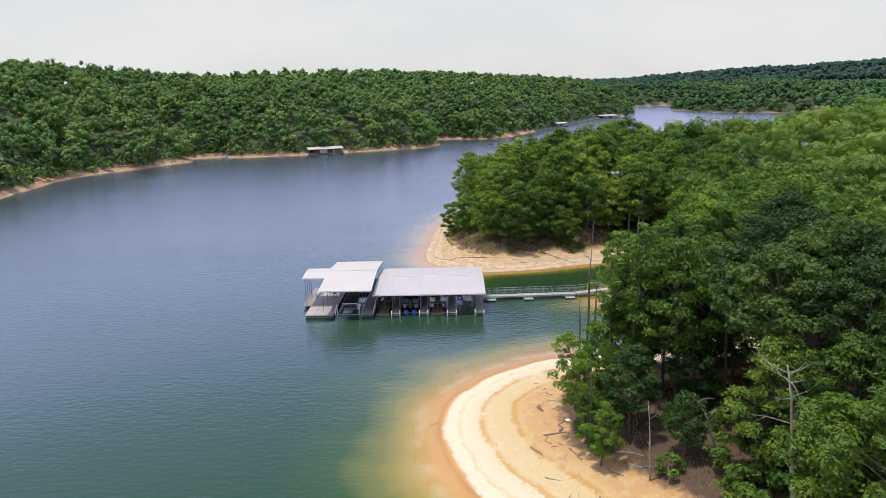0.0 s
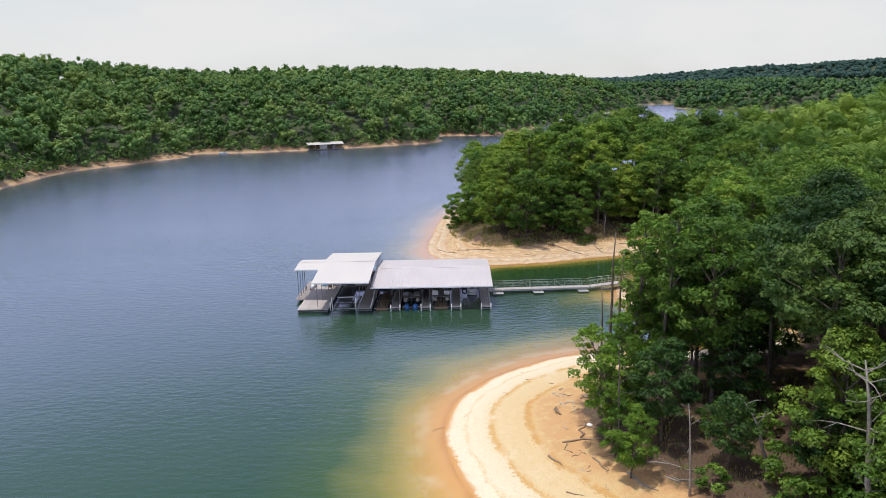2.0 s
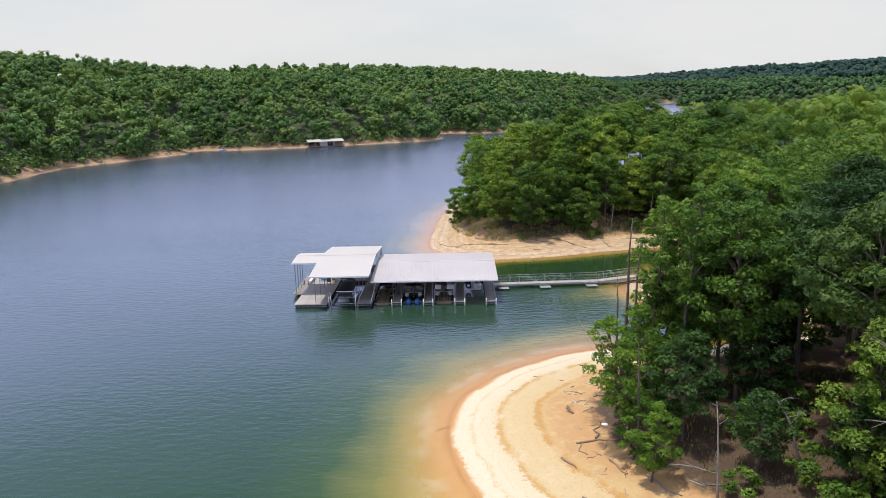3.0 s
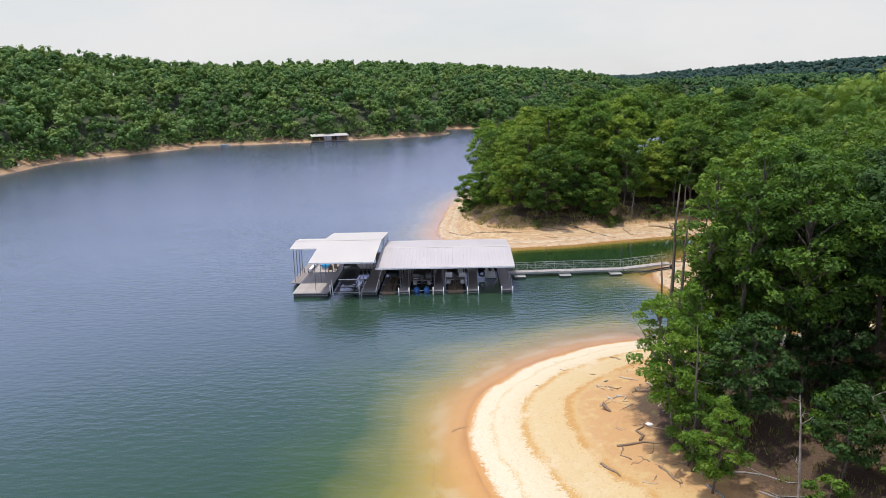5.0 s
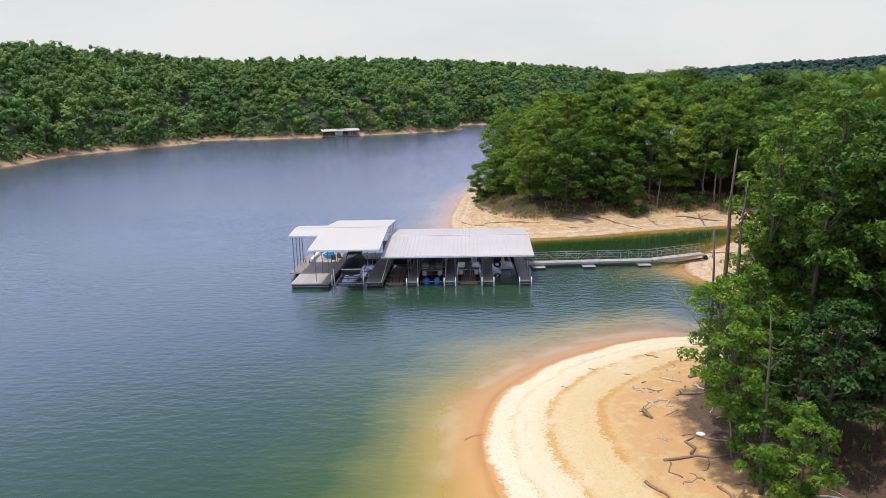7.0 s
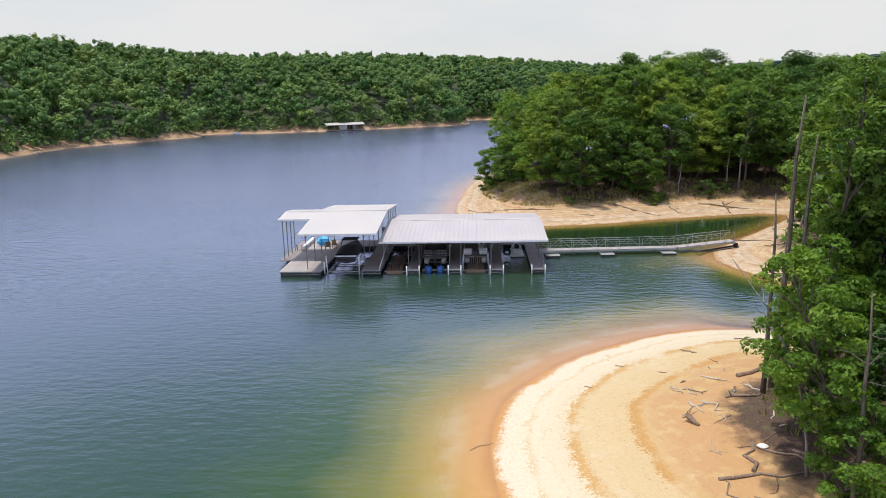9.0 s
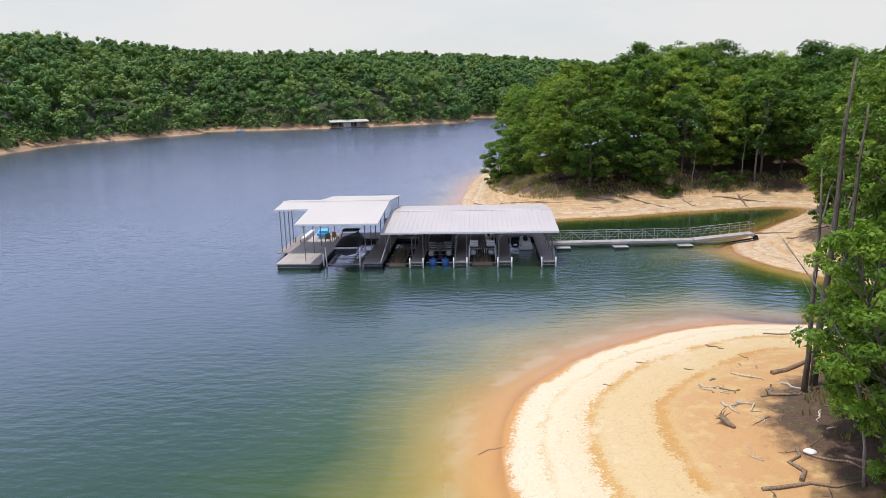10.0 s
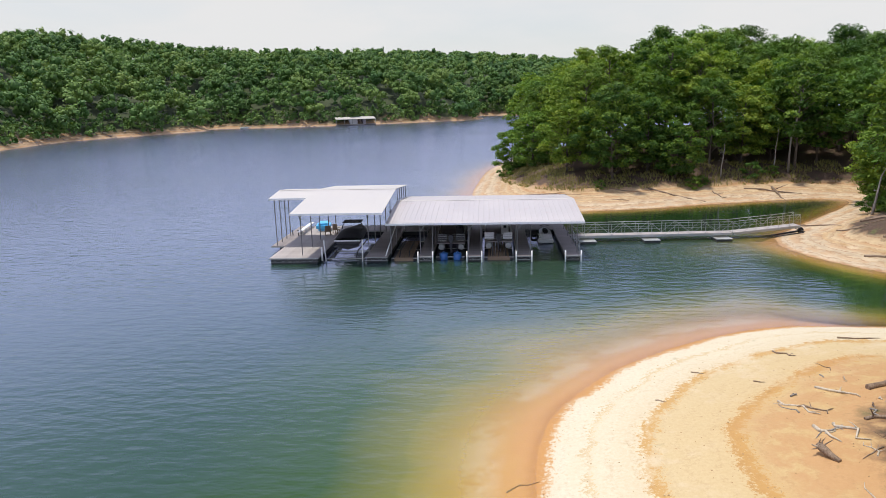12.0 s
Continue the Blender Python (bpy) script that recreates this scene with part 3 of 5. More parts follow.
def tree_kit(seed, height, radius, base, leaves, size, material=M_LEAF, lean=0.4, clumps=26, slim=1.0, core=0.6, lean_to=None):
    """Trunk and crown of one broadleaf: limbs run out to clumps of sprays set about an egg-shaped crown. Returns two meshes."""
    rs = np.random.RandomState(seed)
    bm = bmesh.new()
    top = Vector((rs.normal() * lean, rs.normal() * lean, height * 0.88))
    if lean_to:
        top.x, top.y = lean_to
    r0 = (0.0095 * height + 0.03) * slim
    pts = [Vector((0, 0, -0.4))] + [Vector((top.x * s * s + rs.normal() * 0.10, top.y * s * s + rs.normal() * 0.10, top.z * s)) for s in (0.03, 0.25, 0.5, 0.75, 1.0)]
    tube_into(bm, pts, [r0 * 1.5, r0 * 1.12, r0 * 0.9, r0 * 0.7, r0 * 0.42, r0 * 0.12], 7)
    centres, radii = [], []
    half = height * (1 - base) / 2
    mid_z = height * base + half
    for i in range(clumps):
        # even spiral over the egg, pushed in and out
        cz = 1 - 2 * (i + 0.5) / clumps
        a = i * 2.39996 + rs.uniform(-0.35, 0.35)
        ring = math.sqrt(max(0, 1 - cz * cz)) * (1.0 - 0.22 * cz)
        out = rs.uniform(0.4, 1.0) if i % 3 else rs.uniform(0.85, 1.08)
        p = Vector((math.cos(a) * ring * radius * out + top.x * (0.6 + 0.3 * cz), math.sin(a) * ring * radius * out + top.y * (0.6 + 0.3 * cz), mid_z + cz * half * rs.uniform(0.72, 0.9)))
        r = radius * rs.uniform(0.17, 0.34) * (44 / max(clumps, 30)) ** 0.25
        centres.append(p)
        radii.append(r)
        if i % 2 == 0:
            s = min(0.95, max(base * 0.8, (p.z - height * 0.13) / top.z))
            root = Vector((top.x * s * s, top.y * s * s, top.z * s))
            mid = root.lerp(p, 0.55) + Vector((rs.normal() * 0.15, rs.normal() * 0.15, 0.2))
            tube_into(bm, [root, mid, p], [r0 * 0.34, r0 * 0.2, r0 * 0.05], 5, False)
    trunk = bpy.data.meshes.new("trunk")
    bm.to_mesh(trunk)
    bm.free()
    trunk.materials.append(M_BARK)
    q, t = leaf_cloud(rs, centres, radii, leaves, size)
    # low core tint: shade between the sprays is put into the cores' colour
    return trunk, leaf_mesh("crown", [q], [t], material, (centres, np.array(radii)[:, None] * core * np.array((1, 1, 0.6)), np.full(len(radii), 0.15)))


def plant_tree(kit, x, y, turn, scale, label, group="", category="tree", name="tree", sink=0.1):
    m = pose(x, y, height_at(x, y) - sink, 0, 0, turn) @ Matrix.Diagonal((scale, scale, scale, 1))
    root = thing(name, label, category, None, group)
    for key, me in zip(("trunk", "crown"), kit):
        o = new(key, me)
        o.parent = root
    root.matrix_world = m
    return root


def scatter(rs, x0, x1, y0, y1, gap, keep, shift=0.38):
    """Points on a jittered lattice within the stretch that satisfy keep."""
    xs, ys = np.meshgrid(np.arange(x0, x1, gap), np.arange(y0, y1, gap * 0.87))
    xs = xs + (np.arange(len(ys)) % 2)[:, None] * gap / 2
    q = np.column_stack((xs.ravel(), ys.ravel())) + rs.uniform(-shift, shift, (xs.size, 2)) * gap
    h, d, w, far = land(q)
    ok = keep(q, h, d, w)
    return q[ok], h[ok], d[ok]


def wood_mass(name, label, rs, q, h, leaves, size, tall=(12, 18), wide=(3.2, 5.2), material=M_LEAF_FAR, clumps=5, lift=1.0, core=0.62, fine=1.0):
    """Many far crowns joined: each tree is a few clumps of sprays with its own tint."""
    quads, tints = [], []
    n = len(q)
    ht, rad = rs.uniform(*tall, n), wide[0] + (wide[1] - wide[0]) * rs.beta(1.3, 1.8, n)
    own = np.clip(rs.normal(0.45, 0.3, n) + 0.2 * wave2(q[:, 0], q[:, 1], 70, 4), 0, 1)
    cs = np.zeros((n, clumps, 3))
    rr = np.zeros((n, clumps))
    spin = rs.uniform(0, 6.283, n)
    for k in range(clumps):
        # one clump on top, the rest in a ring about the crown's widest part
        a = spin + k * 6.283 / max(1, clumps - 1) + rs.uniform(-0.4, 0.4, n)
        off = rad * (rs.uniform(0.0, 0.18, n) if k == 0 else rs.uniform(0.3, 0.58, n) * (1.35 - 0.35 * fine))
        up = (rs.uniform(0.76, 0.86, n) if k == 0 else rs.uniform(0.46, 0.74, n)) * lift
        cs[:, k] = np.column_stack((q[:, 0] + np.cos(a) * off, q[:, 1] + np.sin(a) * off, h + ht * up))
        rr[:, k] = rad * (rs.uniform(0.4, 0.58, n) if k == 0 else rs.uniform(0.34, 0.56, n)) * fine
    own_t = np.repeat(own, clumps)
    per = leaves * n
    flat_c, flat_r = cs.reshape(-1, 3), rr.reshape(-1)
    k = rs.choice(len(flat_c), per, p=flat_r ** 2 / (flat_r ** 2).sum())
    d = rs.normal(size=(per, 3))
    d /= np.linalg.norm(d, axis=1)[:, None]
    d[:, 2] = np.where((d[:, 2] < -0.45) & (rs.rand(per) < 0.75), -d[:, 2], d[:, 2])
    c = flat_c[k] + d * (flat_r[k] * rs.uniform(0.72, 1.06, per))[:, None] * np.array((1, 1, 0.9))
    nrm = d + rs.normal(size=(per, 3)) * 0.36
    nrm[:, 2] += 0.25
    nrm /= np.linalg.norm(nrm, axis=1)[:, None]
    u = np.cross(nrm, rs.normal(size=(per, 3)))
    u /= np.linalg.norm(u, axis=1)[:, None]
    v = np.cross(nrm, u)
    s = size * rs.uniform(0.6, 1.35, per)[:, None]
    quad = np.stack((c - u * s * 0.6, c - v * s * 0.45, c + u * s * 0.6, c + v * s * 0.45), 1)
    tint = np.clip(0.72 * own_t[k] + 0.28 * rs.uniform(0, 1, per), 0, 1)
    hue_t = np.repeat(rs.uniform(0, 0.99, n), clumps)
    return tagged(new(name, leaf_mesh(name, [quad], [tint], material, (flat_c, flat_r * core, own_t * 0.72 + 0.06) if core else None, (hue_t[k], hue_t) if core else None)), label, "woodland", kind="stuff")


def snag(name, label, x, y, tall, r, seed, twigs=9, lean=(0, 0), material=None, reach=0.22):
    """A dead tree: bare tapered trunk with broken, forking limbs."""
    rs = np.random.RandomState(seed)
    root = thing(name, label, "dead tree", None, "dead trees")
    bm = bmesh.new()
    pts = [Vector((lean[0] * s * s + rs.normal() * 0.06 * (s > 0), lean[1] * s * s + rs.normal() * 0.06 * (s > 0), tall * s - 0.3)) for s in (0, 0.2, 0.4, 0.6, 0.8, 1.0)]
    tube_into(bm, pts, [r * k for k in (1.25, 1, 0.85, 0.7, 0.5, 0.22)], 7)
    part("trunk", bm, material or M_SNAG, root)
    for i in range(twigs):
        s = rs.uniform(0.3, 0.98)
        k = min(4, int(s * 5))
        p = pts[k].lerp(pts[k + 1], s * 5 - k)
        a, ln = rs.uniform(0, 6.28), tall * reach * rs.uniform(0.4, 1.1)
        v = Vector((math.cos(a), math.sin(a), rs.uniform(-0.1, 0.9))).normalized() * ln
        b2 = bmesh.new()
        m1 = p + v * 0.5 + Vector(rs.normal(size=3)) * ln * 0.08
        tip = p + v + Vector((0, 0, rs.uniform(-0.1, 0.25) * ln))
        tube_into(b2, [p, m1, tip], [r * 0.24, r * 0.15, r * 0.04], 5)
        fork = m1 + (Vector(rs.normal(size=3)) * 0.5 + v.normalized()) * ln * 0.4
        tube_into(b2, [m1, m1.lerp(fork, 0.6) + Vector((0, 0, 0.05)), fork], [r * 0.16, r * 0.1, r * 0.03], 4)
        part("branch", b2, material or M_SNAG, root)
    root.matrix_world = pose(x, y, height_at(x, y), 0, 0, 0)
    return root


def stick(name, label, a, b, r, seed, material, bend=0.08, forks=1, group="driftwood on the sand bar"):
    """A bent piece of driftwood lying on the ground from a to b."""
    rs = np.random.RandomState(seed)
    bm = bmesh.new()
    ln = math.hypot(b[0] - a[0], b[1] - a[1])
    pts = []
    for s in (0, 0.25, 0.5, 0.75, 1.0):
        x = a[0] + (b[0] - a[0]) * s + rs.normal() * bend * ln * (0 < s < 1)
        y = a[1] + (b[1] - a[1]) * s + rs.normal() * bend * ln * (0 < s < 1)
        pts.append(Vector((x, y, height_at(x, y) + r * rs.uniform(0.3, 0.9) + (a[2] * (1 - s) + b[2] * s if len(a) > 2 else 0))))
    o = pts[0].copy()
    pts = [p - o for p in pts]
    tube_into(bm, pts, [r * 1.1, r, r * 0.85, r * 0.65, r * 0.3], 6)
    for i in range(forks):
        p = pts[rs.randint(1, 4)]
        v = Vector((rs.normal(), rs.normal(), 0.35)).normalized() * ln * rs.uniform(0.2, 0.4)
        tube_into(bm, [p, p + v * 0.6, p + v + Vector((0, 0, -0.05))], [r * 0.5, r * 0.35, r * 0.1], 5)
    ob = part(name, bm, material)
    ob.location = o
    return tagged(ob, label, "driftwood", group)

# ---- woods ----
rs = np.random.RandomState(11)


def along_west(q, h, d, w):
    return (d > 1.6) & (d < 215 + 40 * (q[:, 0] < -200)) & (q[:, 1] < 540) & (q[:, 0] < 40) & (q[:, 0] > -30 - 0.66 * q[:, 1])


q, h, d = scatter(rs, -400, 40, 190, 540, 8.8, along_west, 0.62)
wood_mass("hillside_wood", "dense green broadleaf woodland covering the hillside above shore", rs, q, h, 165, 1.02, (8.0, 19.5), (3.6, 9.5), clumps=10, core=0.66, fine=0.7)
q, h, d = scatter(rs, -175, 60, 190, 520, 2.8, lambda q, h, d, w: (d > 1.4) & (d < 11) & (q[:, 0] < 30 + 0 * d))
wood_mass("shore_thicket", "low green shrubs and saplings along the rocky far shore", rs, q, h, 26, 0.95, (3, 9), (1.4, 2.9), clumps=3, lift=0.7, core=0)


def upper_hill(q, h, d, w):
    x, y = q.T
    return (d > 2.5) & (d < 250) & (y >= 540) & (y < 960) | (d > 2.5) & (d < 120) & (x >= 40) & (y < 540)


q, h, d = scatter(rs, -330, 330, 440, 960, 11.5, upper_hill, 0.6)
q, h = q[q[:, 0] < 330], h[q[:, 0] < 330]
wood_mass("upper_wood", "dense green woodland on the hill beside the upper lake", rs, q, h, 44, 1.9, (9, 18), (4.5, 8.6), clumps=5, lift=0.82, core=0.7, fine=0.85)
q, h, d = scatter(rs, -10, 420, 470, 1330, 7.0, lambda q, h, d, w: (d > 0.5) & (d < 26), 0.6)
wood_mass("reach_thicket", "low green trees hanging over the shore of the upper lake", rs, q, h, 12, 2.2, (5, 10), (2.6, 4.6), clumps=2, lift=0.6, core=0.8)


def around_reach(q, h, d, w):
    x, y = q.T
    return (d > 1) & (d < 190) & ((y >= 960) & (x > 100) | (x >= 300) & (y > 560)) & (y < 1560)


q, h, d = scatter(rs, 100, 900, 560, 1560, 15.0, around_reach, 0.6)
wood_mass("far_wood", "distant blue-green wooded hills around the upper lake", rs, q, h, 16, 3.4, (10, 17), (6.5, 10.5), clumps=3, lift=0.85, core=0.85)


def crest_wood(q, h, d, w):
    x, y = q.T
    return (d > 4) & (y >= 1500) & (y < 2150) & (x > 0.18 * y) & (x < 0.72 * y)


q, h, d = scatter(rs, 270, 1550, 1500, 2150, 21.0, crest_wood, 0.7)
wood_mass("crest_wood", "wood along the most distant ridge, blue haze in its leaf colour", rs, q, h, 8, 5.0, (10, 20), (9, 17), M_LEAF_HAZE, clumps=2, lift=0.85, core=0.9)


def ridge(q, h, d, w):
    x, y = q.T
    return (d > 3) & (d < 210) & ~((x < 300) & (y < 420) & (d < 120))


q, h, d = scatter(rs, 110, 560, 120, 600, 11.0, ridge)
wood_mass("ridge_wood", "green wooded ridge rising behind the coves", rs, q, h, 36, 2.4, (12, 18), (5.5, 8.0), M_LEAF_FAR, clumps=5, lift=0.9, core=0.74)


def east_slope(q, h, d, w):
    x, y = q.T
    return (d > 6) & (x < 250) & ((y > 176) | (x > 62) | (y < 22)) & (d < 120)


q, h, d = scatter(rs, 10, 250, 0, 400, 7.8, east_slope)
wood_mass("slope_wood", "dense green oak woodland covering the slope behind the coves", rs, q, h, 95, 1.3, (11, 17), (3.8, 6.8), M_LEAF, clumps=6, core=0.7)

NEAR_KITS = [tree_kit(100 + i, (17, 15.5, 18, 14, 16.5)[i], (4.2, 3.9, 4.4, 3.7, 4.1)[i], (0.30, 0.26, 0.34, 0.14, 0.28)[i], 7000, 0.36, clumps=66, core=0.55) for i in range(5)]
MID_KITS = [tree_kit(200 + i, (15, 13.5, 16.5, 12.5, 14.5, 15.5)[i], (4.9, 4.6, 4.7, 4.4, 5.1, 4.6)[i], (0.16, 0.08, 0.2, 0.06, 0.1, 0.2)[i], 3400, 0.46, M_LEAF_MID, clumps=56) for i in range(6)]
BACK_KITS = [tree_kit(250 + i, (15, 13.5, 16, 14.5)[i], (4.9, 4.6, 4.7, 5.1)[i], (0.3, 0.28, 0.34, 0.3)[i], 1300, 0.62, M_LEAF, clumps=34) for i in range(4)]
TALL_KITS = [tree_kit(280 + i, (17.5, 16.5)[i], (4.4, 4.2)[i], (0.52, 0.48)[i], 5200, 0.4, M_LEAF_SHADED, clumps=50, core=0.6) for i in range(2)]
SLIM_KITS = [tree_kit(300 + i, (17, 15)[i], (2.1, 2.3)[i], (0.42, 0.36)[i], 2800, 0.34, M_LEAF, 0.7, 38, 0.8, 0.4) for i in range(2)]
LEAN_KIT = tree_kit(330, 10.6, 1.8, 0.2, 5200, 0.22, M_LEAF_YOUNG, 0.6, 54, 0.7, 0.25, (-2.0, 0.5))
DENSE_KIT = tree_kit(335, 8.6, 2.4, 0.16, 5200, 0.26, M_LEAF_SHADED, 0.3, 60, 0.9, 0.55)
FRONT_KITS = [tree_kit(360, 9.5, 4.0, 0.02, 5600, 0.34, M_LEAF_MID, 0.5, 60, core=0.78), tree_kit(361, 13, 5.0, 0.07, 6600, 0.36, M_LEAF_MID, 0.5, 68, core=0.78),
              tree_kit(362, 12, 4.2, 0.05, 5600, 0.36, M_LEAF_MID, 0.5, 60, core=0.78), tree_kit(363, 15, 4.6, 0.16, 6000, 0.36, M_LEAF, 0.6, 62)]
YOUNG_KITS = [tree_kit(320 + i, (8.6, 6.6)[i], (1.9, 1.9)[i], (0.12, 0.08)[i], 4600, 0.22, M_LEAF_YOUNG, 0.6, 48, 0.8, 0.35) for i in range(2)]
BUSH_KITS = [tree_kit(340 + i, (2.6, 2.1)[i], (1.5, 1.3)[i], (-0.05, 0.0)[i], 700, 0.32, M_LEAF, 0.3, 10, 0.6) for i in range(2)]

# trees that stand along the edge of the sand: kit, x, y, scale
EDGE = [(LEAN_KIT, 12.4, 54.4, 1.0), (YOUNG_KITS[1], 13.9, 57.4, 1.0), (YOUNG_KITS[0], 13.0, 50.6, 0.72), (YOUNG_KITS[1], 12.4, 53.0, 0.8), (DENSE_KIT, 16.0, 54.2, 1.0),
        (YOUNG_KITS[0], 14.6, 58.6, 1.05), (SLIM_KITS[0], 16.4, 63.4, 1.0), (YOUNG_KITS[0], 16.8, 64.8, 1.35), (YOUNG_KITS[1], 18.8, 67.2, 1.4), (YOUNG_KITS[0], 18.6, 62.0, 1.3), (SLIM_KITS[1], 18.2, 65.4, 1.05), (SLIM_KITS[0], 17.8, 60.4, 1.05), (SLIM_KITS[1], 20.2, 68.0, 1.1),
        (NEAR_KITS[1], 21.5, 62.5, 0.95), (NEAR_KITS[0], 21.4, 58.4, 0.95), (TALL_KITS[0], 26.0, 50.6, 0.95), (DENSE_KIT, 19.6, 49.8, 0.72), (DENSE_KIT, 24.0, 46.4, 0.8), (DENSE_KIT, 22.0, 56.6, 0.9), (DENSE_KIT, 22.6, 69.6, 1.05), (DENSE_KIT, 25.2, 73.2, 1.1), (DENSE_KIT, 28.6, 75.8, 1.1), (DENSE_KIT, 28.0, 69.0, 1.15), (DENSE_KIT, 32.4, 72.0, 1.2), (DENSE_KIT, 24.8, 62.4, 1.0), (NEAR_KITS[2], 24.5, 66.5, 1.0), (NEAR_KITS[0], 27.5, 72.5, 0.9), (NEAR_KITS[1], 31.5, 76.0, 0.95), (TALL_KITS[1], 26.0, 58.5, 0.95),
        (NEAR_KITS[3], 30.0, 66.0, 0.95), (TALL_KITS[1], 29.5, 54.0, 0.95), (NEAR_KITS[3], 24.5, 45.5, 0.85), (NEAR_KITS[3], 27.5, 41.0, 0.95),
        (NEAR_KITS[3], 24.6, 37.6, 0.85), (TALL_KITS[0], 30.5, 46.0, 0.9)]
placed = []
for i, (kit, x, y, s) in enumerate(EDGE):
    young = kit in YOUNG_KITS or kit is LEAN_KIT
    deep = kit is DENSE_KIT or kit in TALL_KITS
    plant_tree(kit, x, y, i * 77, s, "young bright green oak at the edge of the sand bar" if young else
               ("slender tall tree with a thin green crown" if kit in SLIM_KITS else ("dark green leafy tree with woodland shade in its leaf colour" if deep else "tall green oak standing behind the sand bar")), "trees along the sand bar")
    placed.append((x, y))
# low broad oaks along the bank of the wooded point
BANK = [(FRONT_KITS[0], 1.6, 150.5, 0.78), (FRONT_KITS[0], 4.6, 143.5, 0.95), (FRONT_KITS[2], 8.6, 133.5, 0.85), (FRONT_KITS[1], 14.2, 130.4, 1.0), (FRONT_KITS[2], 19.6, 134.0, 0.9),
        (FRONT_KITS[0], 23.0, 132.0, 0.8), (FRONT_KITS[3], 28.6, 136.6, 0.85), (FRONT_KITS[2], 33.5, 138.0, 0.95), (FRONT_KITS[1], 38.6, 140.5, 0.9), (FRONT_KITS[0], 43.2, 119.0, 1.0),
        (MID_KITS[0], 40.5, 104.0, 0.95), (MID_KITS[5], 37.8, 96.5, 0.9), (MID_KITS[1], 36.0, 89.5, 0.9), (MID_KITS[0], 39.5, 93.0, 0.95), (FRONT_KITS[3], 6.4, 153.0, 0.85), (FRONT_KITS[3], 12.0, 139.5, 0.98), (MID_KITS[2], 17.0, 149.5, 1.0),
        (MID_KITS[2], 26.5, 156.5, 1.12), (MID_KITS[0], 10.5, 150.5, 1.0)]
for i, (kit, x, y, s) in enumerate(BANK):
    plant_tree(kit, x, y, i * 61, s, "broad low-branched green oak on the sandy bank", "oaks along the bank")
    placed.append((x, y))
placed = np.array(placed)


def near_stand(q, h, d, w):
    x, y = q.T
    clear = np.min(np.hypot(x[:, None] - placed[:, 0], y[:, None] - placed[:, 1]), 1) > 4.2
    spit = (y > 84) & (y < 121) & (x < 37)
    behind_bar = (y > 40) & (y < 82) & (x < 23.5)
    return (w > 0.95) & (x < 62) & (y > 24) & (y <= 176) & clear & ~spit & ~behind_bar


q, h, d = scatter(np.random.RandomState(5), 4, 62, 24, 176, 6.3, near_stand)
rt = np.random.RandomState(3)
for (x, y), dist in zip(q, d):
    near = y < 84 and x < 44
    back = not near and (x > 47 or (y > 84 and dist > 26) or (x > 36 and y < 110))
    kits = NEAR_KITS if near else (BACK_KITS if back else MID_KITS)
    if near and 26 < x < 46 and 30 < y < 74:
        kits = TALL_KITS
    kit = kits[rt.randint(len(kits))]
    s = rt.uniform(0.85, 1.12) if near else rt.uniform(0.84, 1.06) * (1.1 if 148 < y and 14 < x < 48 else 1.0)
    plant_tree(kit, x, y, rt.uniform(0, 360), s,
               ("dark green tall tree with woodland shade in its leaf colour" if kits is TALL_KITS else "tall green oak in full leaf behind the sand bar") if near else "broad leafy green oak on the wooded point",
               "oaks behind the sand bar" if near else "oaks on the wooded point")
for i, (x, y, s) in enumerate([(33.7, 133.1, 1.0), (26.0, 130.6, 0.8), (24.6, 129.4, 0.7), (18.0, 48.2, 0.9), (21.2, 44.0, 1.15), (22.6, 44.4, 1.2), (29.5, 42.9, 1.6), (27.6, 43.4, 1.5), (21.3, 54.4, 1.1), (20.2, 54.0, 0.8), (15.4, 57.4, 0.7),
                               (0.6, 147.0, 1.0), (3.0, 153.5, 1.1), (40.6, 116.6, 0.7), (19.2, 59.2, 0.8), (23.5, 53.0, 0.9), (24.6, 41.4, 1.5), (26.4, 44.4, 1.6), (21.6, 47.6, 1.2), (25.6, 48.6, 1.5), (20.6, 40.2, 1.4), (22.8, 36.0, 1.6), (24.4, 56.0, 1.2), (36.5, 134.2, 0.8), (12.2, 127.6, 0.5), (37.4, 111.0, 1.0), (39.6, 113.6, 1.3), (35.6, 104.6, 0.8), (34.4, 99.4, 1.0), (38.0, 107.0, 1.2)]):
    plant_tree(BUSH_KITS[i % 2], x, y, i * 50, s, "low leafy green bush", "bushes", "bush", "bush")

# dead trees
snag("dead_tree", "bare grey dead trunk among the green trees", 14.0, 63.2, 15.0, 0.16, 1, 7, (0.2, 0), M_BARK, 0.06)
snag("dead_tree", "bare grey dead trunk among the green trees", 14.6, 63.0, 13.0, 0.14, 2, 7, (0.5, 0.2), M_BARK, 0.06)
snag("dead_tree", "bare grey dead trunk among the green trees", 13.3, 62.6, 10.5, 0.12, 3, 6, (-0.1, 0), M_BARK, 0.06)
snag("dead_tree", "thin grey dead trunk standing among the saplings", 12.5, 52.5, 9.2, 0.10, 4, 7, (-0.3, 0.1), M_BARK, 0.16)
snag("dead_tree", "big pale dead tree with forking bare limbs", 23.7, 41.0, 11.8, 0.19, 5, 24, (-0.9, 0.4), None, 0.2)
snag("dead_tree", "leaning pale dead sapling with bare limbs", 21.6, 48.5, 5.6, 0.11, 6, 5, (-2.0, 0.8), None, 0.22)
snag("dead_tree", "thin pale broken trunk behind the sand", 16.2, 47.8, 7.0, 0.085, 16, 6, (-0.4, 0.1), None, 0.1)
